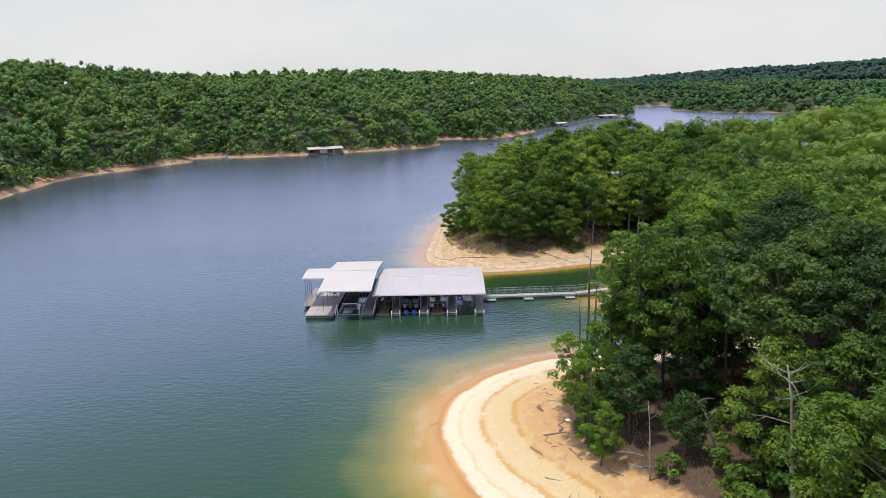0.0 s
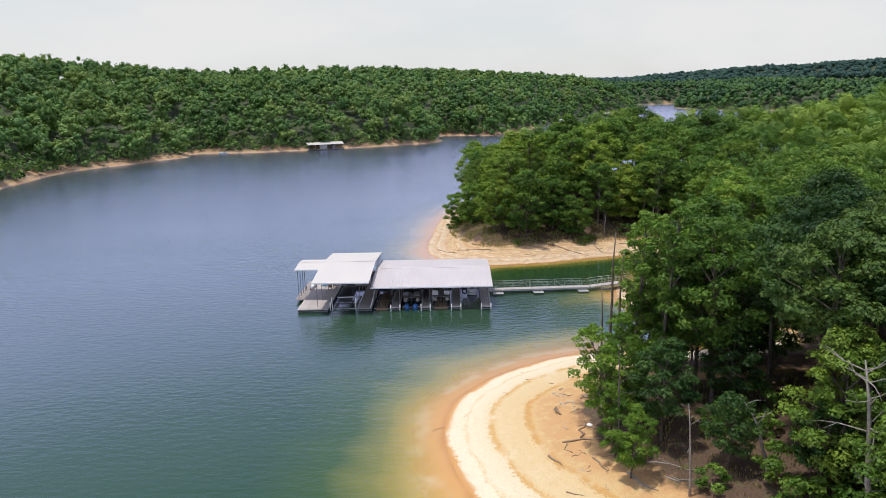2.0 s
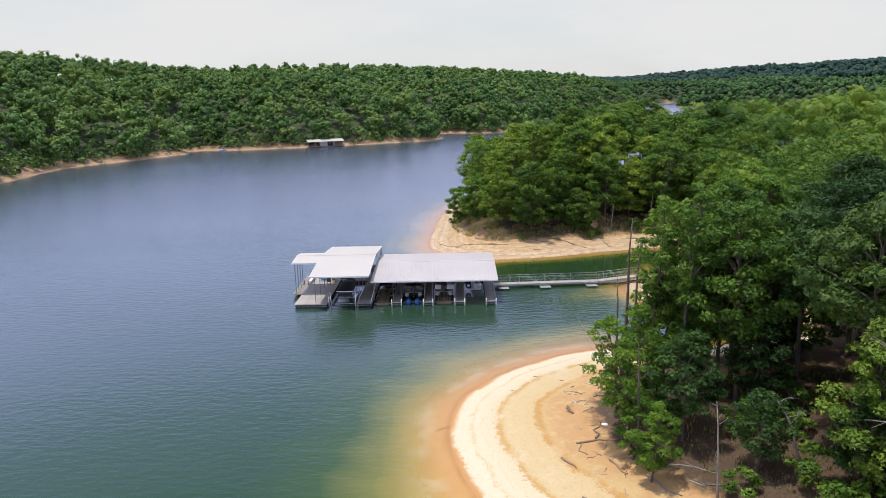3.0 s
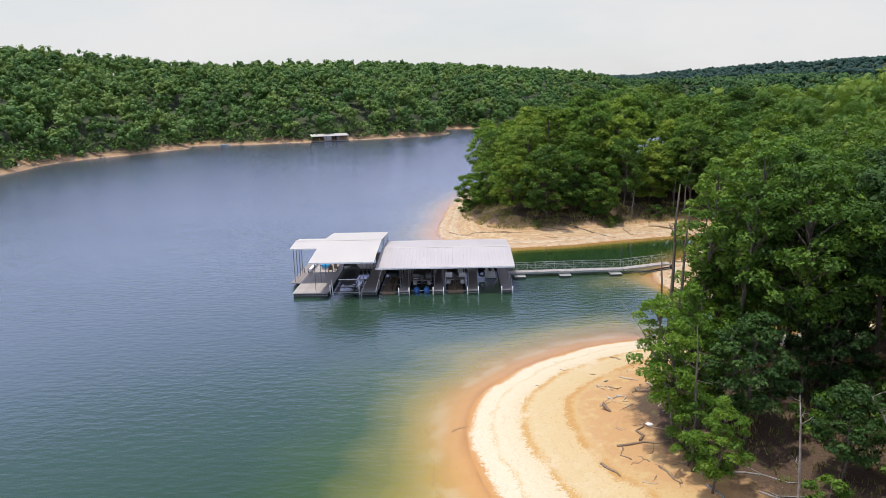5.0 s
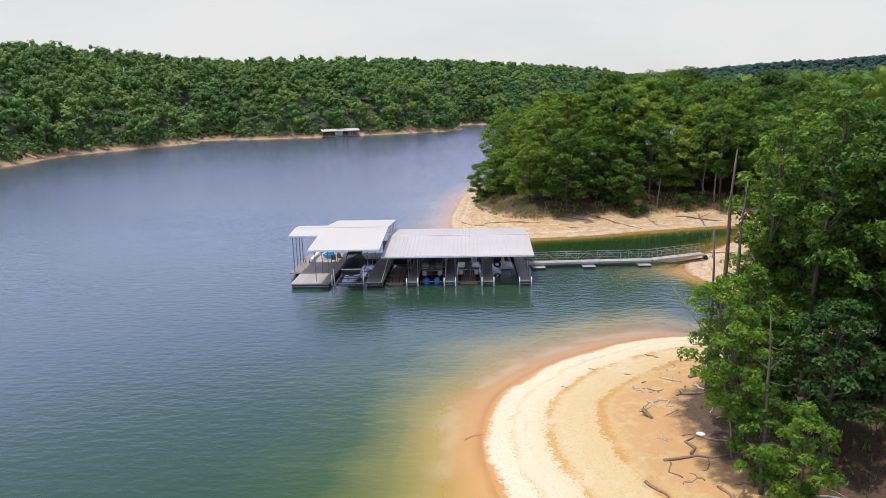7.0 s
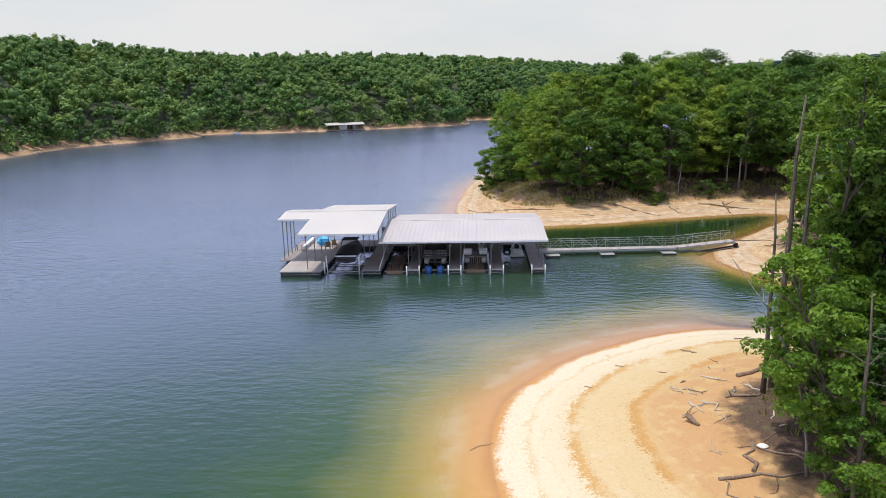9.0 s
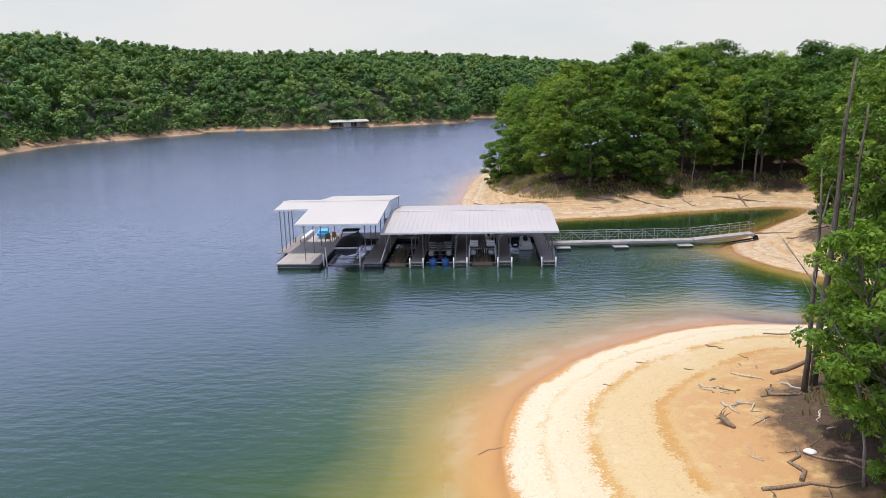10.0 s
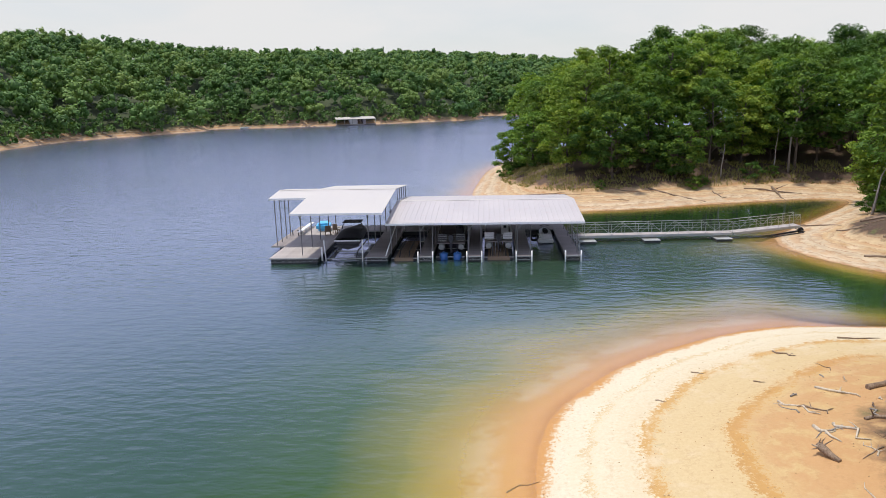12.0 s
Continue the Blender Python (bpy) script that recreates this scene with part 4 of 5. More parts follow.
snag("dead_tree", "tall bare grey trunk in front of dark trees", 31.5, 49.0, 9.4, 0.17, 17, 3, (-0.7, 0.3), M_BARK, 0.1)
snag("dead_tree", "grey dead sapling beside the wooded bank", 29.1, 132.7, 5.0, 0.1, 7, 8, (0.3, 0), None, 0.3)
snag("dead_tree", "tall leaning dead tree on the wooded bank", 38.9, 135.1, 11.5, 0.14, 8, 8, (1.4, 0.3), None, 0.2)
snag("dead_tree", "thin dead trunk standing on the bank", 36.8, 134.6, 6.5, 0.1, 9, 4, (0.2, 0), None, 0.1)
snag("dead_tree", "bare dead trunk leaning over the spit", 36.3, 109.0, 5.2, 0.13, 12, 2, (1.1, 0.2), None, 0.1)
snag("dead_tree", "bare grey dead sapling on the brushy spit", 35.4, 103.0, 6.5, 0.1, 21, 9, (-0.6, 0.3), None, 0.25)
snag("dead_tree", "bare grey dead sapling on the brushy spit", 33.2, 98.4, 5.0, 0.09, 22, 9, (0.9, 0.3), None, 0.3)
snag("dead_tree", "pale dead branchy tree leaning out from the saplings", 12.2, 55.4, 9.2, 0.06, 13, 9, (-3.2, 1.0), None, 0.2)

# ---- boat dock ----
DECK = 0.52


def gable_sheet(name, outline, ridge_y, front_y, front_z, slope, parent, material, ribs_at=0.45, rib=0.03):
    """Ribbed metal roof: x intervals with their own front and back edge, falling both ways from the ridge."""
    def z(y):
        return front_z + slope * ((y - front_y) if y <= ridge_y else (2 * ridge_y - y - front_y))
    bm = bmesh.new()
    for x0, x1, y0, y1 in outline:
        for ya, yb in ((y0, min(ridge_y, y1)), (ridge_y, y1)):
            if yb - ya < 0.05:
                continue
            for s0, s1 in ((0.0, 0.04),):
                vs = [bm.verts.new((x, y, z(y) + s)) for s in (s0, s1) for x, y in ((x0, ya), (x1, ya), (x1, yb), (x0, yb))]
                for f in ((3, 2, 1, 0), (4, 5, 6, 7), (0, 1, 5, 4), (1, 2, 6, 5), (2, 3, 7, 6), (3, 0, 4, 7)):
                    bm.faces.new([vs[i] for i in f])
    roof = part(name, bm, material, parent)
    for x0, x1, y0, y1 in outline:
        for ya, yb in ((y0, min(ridge_y, y1)), (ridge_y, y1)):
            if yb - ya < 0.05:
                continue
            x = x0 + 0.1
            while x < x1 - 0.05:
                b2 = bmesh.new()
                vs = [b2.verts.new((x + dx, y, z(y) + s)) for y in (ya, yb) for dx, s in ((-0.03, 0.04), (-0.015, 0.04 + rib), (0.015, 0.04 + rib), (0.03, 0.04))]
                for f in ((0, 1, 5, 4), (1, 2, 6, 5), (2, 3, 7, 6), (0, 3, 2, 1), (4, 5, 6, 7)):
                    b2.faces.new([vs[i] for i in f])
                part("rib", b2, material, roof)
                x += ribs_at
    return z


def decking(parent, x0, y0, x1, y1, z=DECK, along="x", material=None, board=0.145):
    """Boards with gaps on a steel frame with floats below."""
    base = part("deck_frame", box(box(box(box(bmesh.new(), x0, y0, z - 0.11, x1, y0 + 0.06, z - 0.03), x0, y1 - 0.06, z - 0.11, x1, y1, z - 0.03),
                                      x0, y0, z - 0.11, x0 + 0.06, y1, z - 0.03), x1 - 0.06, y0, z - 0.11, x1, y1, z - 0.03), M_STEEL, parent)
    run, a0, a1 = (y1 - y0, x0, x1) if along == "x" else (x1 - x0, y0, y1)
    n = max(1, round(run / (board * 2)))
    w = run / n
    me = bpy.data.meshes.new("plank")
    bm = bmesh.new()
    if along == "x":
        box(bm, a0, 0, -0.03, a1, w - 0.016, 0.0)
    else:
        box(bm, 0, a0, -0.03, w - 0.016, a1, 0.0)
    bm.to_mesh(me)
    bm.free()
    me.materials.append(material or M_DECK)
    for i in range(n):
        o = new("plank", me)
        o.parent = base
        o.location = (0, y0 + i * w, z) if along == "x" else (x0 + i * w, 0, z)
    return base


dock = thing("boat_dock", "covered floating boat dock with white metal gable roofs and five slips", "boat dock")
# decks: swim platform, side walk, fingers, back walk
decking(dock, -20.8, 93.9, -16.6, 108.4, DECK, "y", M_DECK_LIGHT)
decking(dock, -22.1, 98.6, -20.82, 108.4, DECK, "y")
FINGERS = [(-12.6, -10.7), (-8.1, -6.9), (-4.0, -2.8), (0.1, 1.35), (4.15, 5.4)]
for x0, x1 in FINGERS:
    decking(dock, x0, 94.2, x1, 105.4, DECK, "x")
decking(dock, -16.58, 105.42, 5.4, 108.4, DECK, "y")
for x0, x1, y0, y1 in [(-20.7, -16.7, 94.0, 100), (-21.9, -16.8, 100.4, 108.2), (-16.4, -12, 105.8, 108.2), (-11, -4, 105.8, 108.2), (-3, 5.2, 105.8, 108.2)] + [(a + 0.06, b - 0.06, 94.35, 105) for a, b in FINGERS]:
    block("float", (x0, y0, -0.25), (x1, y1, DECK - 0.12), M_FLOAT, dock, 0.05)
# steel truss fascia at the finger ends
for x0, x1 in FINGERS + [(-20.8, -16.6)]:
    y = 94.15 if x0 > -15 else 93.85
    bm = bmesh.new()
    tube_into(bm, [(x0, y, DECK - 0.03), (x1, y, DECK - 0.03)], 0.03, 4)
    tube_into(bm, [(x0, y, 0.2), (x1, y, 0.2)], 0.02, 4)
    k = max(2, round((x1 - x0) / 0.6))
    for i in range(k):
        a, b = x0 + (x1 - x0) * i / k, x0 + (x1 - x0) * (i + 1) / k
        tube_into(bm, [(a, y, 0.18), ((a + b) / 2, y, DECK - 0.03), (b, y, 0.18)], 0.014, 4)
    part("end_truss", bm, M_STEEL, dock)
for x0, x1 in FINGERS[1:]:
    for x in (x0 - 0.02, x1 + 0.02):
        rod("bumper", [(x, 94.1, -0.15), (x, 94.1, 0.95)], 0.06, M_PVC, dock, 8)
rod("bumper", [(-16.4, 94.6, 0.1), (-16.4, 94.6, 1.3)], 0.08, M_PVC, dock, 8)

# roofs
low = gable_sheet("low_roof", [(-10.8, 5.7, 94.2, 109.6)], 101.9, 94.2, 3.3, 0.095, dock, M_ROOF_OLD, 0.45, 0.022)
high = gable_sheet("high_roof", [(-18.4, -10.75, 92.6, 110.0), (-21.8, -18.4, 98.0, 103.5)], 101.3, 92.6, 4.5, 0.09, dock, M_ROOF, 0.9, 0.006)
POSTS = [(x, y, low(y)) for x in (-10.5, -8.0, -3.9, 0.2, 5.2) for y in (95.2, 98.6, 102, 105.4, 108.2)] \
    + [(x, y, high(y)) for x in (-18.2, -12.4) for y in (95.0, 98.4, 101.5, 105, 108.2)] + [(-21.6, y, high(y)) for y in (98.9, 100.4, 101.9, 103.2)]
for x, y, z in POSTS:
    block("post", (x - 0.036, y - 0.036, DECK), (x + 0.036, y + 0.036, z - 0.02), M_POST, dock)
for x in (-10.5, -8.0, -3.9, 0.2, 5.2):
    rod("rafter", [(x, 94.3, low(94.3) - 0.07), (x, 101.9, low(101.9) - 0.07), (x, 109.5, low(109.5) - 0.07)], 0.06, M_POST, dock, 4)
for x in (-18.2, -15.3, -12.4):
    rod("rafter", [(x, 92.8, high(92.8) - 0.07), (x, 101.3, high(101.3) - 0.07), (x, 109.8, high(109.8) - 0.07)], 0.06, M_POST, dock, 4)
for x in (-6.95, -2.85, 1.3):
    for y in (95.2, 98.6, 102):
        block("post", (x - 0.03, y - 0.03, DECK), (x + 0.03, y + 0.03, low(y) - 0.02), M_POST, dock)
# open gable studs between the two roofs
for y in (102.6, 104.2, 105.8, 107.4, 109.0):
    block("stud", (-10.86, y - 0.03, low(y) + 0.045), (-10.8, y + 0.03, high(y) - 0.01), M_POST, dock)
# back wall of the low part
block("back_wall", (-10.6, 107.6, DECK), (-4.2, 107.68, 3.25), M_WALL, dock)
# fascia boards, purlins and knee braces
for x0, x1, y, z in [(-10.8, 5.7, 94.2, 3.3), (-18.4, -10.75, 92.6, 4.5), (-21.8, -18.42, 98.0, high(98.0))]:
    block("fascia", (x0, y - 0.03, z - 0.12), (x1, y - 0.002, z + 0.05), M_WHITE, dock)
for y in (96.5, 99.2, 104.6, 107.2):
    rod("purlin", [(-10.6, y, low(y) - 0.05), (5.5, y, low(y) - 0.05)], 0.04, M_STEEL, dock, 4)
    rod("purlin", [(-18.2, y, high(y) - 0.05), (-10.9, y, high(y) - 0.05)], 0.04, M_STEEL, dock, 4)
for x in (-18.2, -12.4):
    for s in (-1, 1):
        rod("knee_brace", [(x, 95.0, 3.4), (x, 95.0 + s * 0.8, high(95.0 + s * 0.8) - 0.08)], 0.03, M_STEEL, dock, 4)
for x in (-8.0, -3.9, 0.2):
    rod("knee_brace", [(x, 95.2, 2.5), (x + 0.7, 95.2, low(95.2) - 0.08)], 0.03, M_STEEL, dock, 4)
for x0, x1, y, z in [(-10.8, 5.7, 101.9, low(101.9)), (-18.4, -10.75, 101.3, high(101.3)), (-21.8, -18.4, 101.3, high(101.3))]:
    bm = bmesh.new()
    vs = [bm.verts.new((x, y + dy, z + dz)) for x in (x0, x1) for dy, dz in ((-0.22, 0.045), (0, 0.085), (0.22, 0.045))]
    for f in ((0, 3, 4, 1), (1, 4, 5, 2), (0, 1, 2), (3, 5, 4), (0, 2, 5, 3)):
        bm.faces.new([vs[i] for i in f])
    part("ridge_cap", bm, M_ROOF, dock)

# ---- boats and gear in the slips ----
def hull_into(bm, length, beam, depth, z0, rows=9, flare=0.72):
    """A pointed open hull, stern at y = 0, bow towards +y."""
    prev = None
    for i in range(rows):
        s = i / (rows - 1)
        w = beam / 2 * (1 - max(0, (s - 0.45) / 0.55) ** 2.1) + 0.02
        rise = 0.28 * s ** 2 * depth
        sec = [(-w, depth + rise), (-w * flare, depth * 0.25 + rise), (0, 0 + 0.5 * depth * max(0, s - 0.6)), (w * flare, depth * 0.25 + rise), (w, depth + rise)]
        ring = [bm.verts.new((x, s * length, z0 + z)) for x, z in sec]
        if prev:
            for k in range(4):
                bm.faces.new((prev[k], prev[k + 1], ring[k + 1], ring[k]))
        else:
            bm.faces.new(ring[::-1])
        prev = ring
    return bm


def cover_into(bm, length, beam, z0, peak, rows=9):
    """A stretched fabric cover, arched over the hull."""
    prev = None
    for i in range(rows):
        s = i / (rows - 1)
        w = (beam / 2 + 0.04) * (1 - max(0, (s - 0.45) / 0.55) ** 2.1) + 0.02
        hgt = peak * (0.25 + math.sin(min(1, s * 1.5) * math.pi) * 0.75 if s < 0.67 else 0.3 * (1 - s))
        ring = [bm.verts.new((math.sin(a) * w, s * length, z0 + 0.28 * s ** 2 * 0.8 + max(0.0, hgt) * math.cos(a) + 0.02)) for a in (-1.571, -1.0, -0.5, 0, 0.5, 1.0, 1.571)]
        if prev:
            for k in range(6):
                f = bm.faces.new((prev[k], prev[k + 1], ring[k + 1], ring[k]))
                f.smooth = True
        prev = ring
    return bm


def runabout(x, y, z):
    root = thing("motorboat", "white motorboat under a black fabric cover on its lift", "boat")
    part("hull", hull_into(bmesh.new(), 6.4, 2.2, 0.85, 0), M_DARK, root)
    part("cover", cover_into(bmesh.new(), 6.3, 2.22, 0.86, 0.62), M_BLACK, root)
    block("swim_platform", (-1.05, -0.65, 0.35), (1.05, -0.02, 0.43), M_DARK, root, 0.03)
    block("transom_trim", (-1.15, -0.06, 0.74), (1.15, 0.0, 0.86), M_WHITE, root, 0.02)
    for s in (-1, 1):
        rod("tower_leg", [(s * 1.0, 2.2, 0.95), (s * 0.92, 2.6, 1.6), (s * 0.7, 2.8, 2.0)], 0.04, M_DARK, root)
    bm = bmesh.new()
    box(bm, -0.85, 2.2, 1.95, 0.85, 3.5, 2.05, 0.04)
    part("bimini_top", bm, M_BLACK, root)
    root.matrix_world = pose(x, y, z)
    return root


def boat_lift(x0, x1, y0, y1, z, boards, label, floats=None):
    root = thing("boat_lift", label, "boat lift", None, "boat lifts")
    for x in (x0 + 0.25, x1 - 0.25):
        block("side_tank", (x - 0.22, y0, z - 0.35), (x + 0.22, y1, z - 0.02), M_FLOAT, root, 0.05)
    for y in (y0 + 0.3, (y0 + y1) / 2, y1 - 0.3):
        rod("cross_beam", [(x0, y, z + 0.05), (x1, y, z + 0.05)], 0.06, M_STEEL, root, 4)
    if boards:
        n = 8
        for i in range(n):
            a = x0 + 0.35 + (x1 - x0 - 0.7) * i / n
            block("bunk_board", (a, y0 + 0.1, z + 0.1), (a + (x1 - x0 - 0.7) / n - 0.04, y1 - 0.4, z + 0.15), M_WOOD, root)
        block("front_board", (x0 + 0.3, y0 - 0.02, z - 0.2), (x1 - 0.3, y0 + 0.08, z + 0.12), M_WOOD, root)
    for s in (x0 + 0.7, x1 - 0.7):
        rod("bunk_arm", [(s, y0 + 0.3, z + 0.1), (s, y0 + 1.2, z + 0.55), (s, y1 - 0.6, z + 0.55)], 0.05, M_DARK, root, 4)
    for x in floats or ():
        bm = bmesh.new()
        tube_into(bm, [(x, y0 + 0.3, z - 0.4), (x, y0 + 0.3, z - 0.35), (x, y0 + 0.3, z + 0.35), (x, y0 + 0.3, z + 0.42)], [0.26, 0.36, 0.36, 0.26], 12)
        tube_into(bm, [(x, y0 + 0.3, z + 0.4), (x, y0 + 0.3, z + 0.52)], 0.1, 8)
        part("float_barrel", bm, M_BLUE, root, "blue plastic float barrel")
    return root


def pontoon(x, y, z, hull, label):
    root = thing("pontoon_boat", label, "boat", None, "pontoon boats")
    for s in (-0.85, 0.85):
        bm = bmesh.new()
        tube_into(bm, [(s, 0, 0), (s, 0.05, 0), (s, 5.6, 0), (s, 6.6, 0.25)], [0.2, 0.28, 0.28, 0.05], 10)
        part("pontoon_tube", bm, M_STEEL, root)
    block("deck", (-1.2, 0, 0.3), (1.2, 6.2, 0.38), M_DECK, root, 0.02)
    for s in (-1.17, 1.17):
        block("side_panel", (s - 0.03, 0.7, 0.45), (s + 0.03, 5.9, 1.05), hull, root, 0.01)
        rod("top_rail", [(s, 0.7, 1.12), (s, 5.9, 1.12)], 0.03, M_STEEL, root)
    for a, b in ((-1.17, -0.4), (0.4, 1.17)):
        block("stern_panel", (a, 0.67, 0.45), (b, 0.73, 1.05), hull, root, 0.01)
        block("bench", (a + 0.06, 0.78, 0.38), (b - 0.02, 1.5, 0.85), M_WHITE, root, 0.06)
    for k in range(4):
        rod("stern_rail", [(-1.17, 0.66, 0.5 + k * 0.16), (1.17, 0.66, 0.5 + k * 0.16)], 0.018, M_STEEL, root, 4)
    console = block("console", (0.3, 3.0, 0.38), (0.95, 3.6, 1.25), hull, root, 0.05)
    rod("steering_wheel", [(0.5, 2.95, 1.1), (0.75, 2.95, 1.1)], 0.12, M_DARK, console, 10)
    motor = block("outboard_motor", (-0.2, -0.45, 0.5), (0.2, 0.05, 1.15), M_DARK, root, 0.1)
    block("shaft", (-0.07, -0.3, -0.35), (0.07, -0.1, 0.5), M_DARK, motor, 0.02)
    for s in (-1, 1):
        rod("bimini_leg", [(s * 1.12, 2.2, 1.1), (s * 1.05, 2.9, 2.0)], 0.02, M_STEEL, root, 4)
    bm = bmesh.new()
    box(bm, -1.1, 1.9, 1.98, 1.1, 4.3, 2.05, 0.03)
    part("bimini_top", bm, M_DARK, root)
    root.matrix_world = pose(x, y, z)
    return root


runabout(-14.5, 96.2, 0.7)
boat_lift(-16.2, -12.9, 95.0, 101.5, 0.05, False, "low steel boat lift with white guide posts")
for x, dx in ((-16.1, -0.12), (-12.95, 0.05)):
    tagged(rod("guide_post", [(x, 94.7, -0.1), (x + dx, 94.75, 1.9)], 0.06, M_PVC, None, 8), "white plastic guide post beside the covered boat", "post", "guide posts")
boat_lift(-10.5, -8.3, 94.7, 102.0, 0.12, True, "wooden-decked boat lift floating in its slip")
boat_lift(-6.7, -4.2, 95.0, 102.0, 0.15, False, "boat lift with two blue float barrels", (-6.05, -4.85))
pontoon(-5.45, 96.6, 0.75, M_DARK, "dark pontoon boat raised on its lift under the roof")
boat_lift(-2.6, -0.1, 94.9, 102.0, 0.12, True, "boat lift with brown boards in its slip")
pontoon(-1.35, 96.6, 0.85, M_WHITE, "white pontoon boat with silver rails raised on its lift")

# a small personal watercraft and a tyre at the back of the open slip
ski = thing("jet_ski", "white personal watercraft on a floating cradle", "jet ski")
part("hull", hull_into(bmesh.new(), 2.9, 1.1, 0.5, 0, 7), M_WHITE, ski)
block("seat", (-0.22, 0.3, 0.5), (0.22, 1.5, 0.85), M_BLACK, ski, 0.08)
rod("handlebar", [(-0.4, 1.75, 1.0), (0, 1.85, 1.05), (0.4, 1.75, 1.0)], 0.03, M_DARK, ski)
block("cradle", (-0.7, -0.3, -0.3), (0.7, 2.6, 0.05), M_WHITE, ski, 0.06)
ski.matrix_world = pose(3.1, 101.2, 0.35)


def tyre(name, label, m, r=0.42, w=0.22, parent=None):
    bm = bmesh.new()
    ring = []
    for i in range(20):
        a = i * math.tau / 20
        ring.append([bm.verts.new(((r - 0.1 + 0.1 * math.cos(b)) * math.cos(a), math.sin(b) * w / 2, (r - 0.1 + 0.1 * math.cos(b)) * math.sin(a))) for b in np.arange(8) * math.tau / 8])
    for i in range(20):
        for k in range(8):
            f = bm.faces.new((ring[i][k], ring[i][(k + 1) % 8], ring[(i + 1) % 20][(k + 1) % 8], ring[(i + 1) % 20][k]))
            f.smooth = True
    ob = part(name, bm, M_RUBBER, parent, label)
    ob.matrix_local = m
    return ob


tagged(tyre("tyre", "black rubber tyre hung in the slip as a fender", pose(2.0, 100.6, 0.75)), category="tyre")

# things on the swim deck
slide = thing("water_toy", "bright blue tarpaulin-covered water toy on the deck", "water toy")
bm = bmesh.new()
box(bm, -0.7, -1.0, 0, 0.7, 1.0, 0.75, 0.22)
part("cover", bm, M_SKYBLUE, slide)
block("stand", (-0.5, -0.8, -0.06), (0.5, 0.8, 0.02), M_WHITE, slide)
slide.matrix_world = pose(-19.0, 106.2, DECK + 0.06, 0, 0, 8)
bench = thing("deck_bench", "long white bench along the side of the deck", "bench")
block("seat", (-0.2, -2.6, 0.4), (0.2, 2.6, 0.46), M_WHITE, bench, 0.01)
for y in (-1.7, 0, 1.7):
    block("leg", (-0.16, y - 0.04, 0), (0.16, y + 0.04, 0.4), M_WHITE, bench)
bench.matrix_world = pose(-20.7, 105.6, DECK, 0, 0, 0)


def deck_chair(x, y, turn):
    c = thing("deck_chair", "brown slatted deck chair standing on the dock", "chair", None, "deck chairs")
    for i in range(5):
        block("slat", (-0.27, -0.25 + i * 0.11, 0.36), (0.27, -0.16 + i * 0.11, 0.385), M_WOOD, c)
    part("backrest", box(bmesh.new(), -0.27, 0.28, 0.36, 0.27, 0.31, 0.98, 0.01), M_WOOD, c)
    for sx in (-0.25, 0.25):
        for sy in (-0.22, 0.26):
            block("leg", (sx - 0.025, sy - 0.025, 0), (sx + 0.025, sy + 0.025, 0.37), M_WOOD, c)
        block("armrest", (sx - 0.04, -0.25, 0.56), (sx + 0.04, 0.3, 0.585), M_WOOD, c)
    c.matrix_world = pose(x, y, DECK, 0, 0, turn)
    return c


deck_chair(-18.0, 103.6, 200)
deck_chair(-17.3, 104.4, 165)
cleats = [(-21.5, 103.6), (-20.9, 103.4)]
for x, y in cleats:
    b = thing("mooring_post", "small dark mooring post on the deck", "post", None, "mooring posts")
    rod("stem", [(0, 0, 0), (0, 0, 0.5)], 0.05, M_DARK, b, 8)
    rod("cap", [(0, 0, 0.5), (0, 0, 0.56)], 0.08, M_DARK, b, 8)
    b.matrix_world = pose(x, y, DECK)
locker = thing("dock_locker", "grey steel locker cabinet against the back of the slip", "locker")
block("body", (-0.6, -0.3, 0), (0.6, 0.3, 1.9), M_WALL, locker, 0.02)
for x0, x1, hx in ((-0.56, -0.02, -0.08), (0.02, 0.56, 0.08)):
    leaf = block("door", (x0, -0.33, 0.08), (x1, -0.3, 1.82), M_WALL, locker, 0.01)
    block("handle", (hx - 0.015, -0.36, 0.85), (hx + 0.015, -0.33, 1.05), M_STEEL, leaf, 0.005)
locker.matrix_world = pose(-11.6, 106.6, DECK)

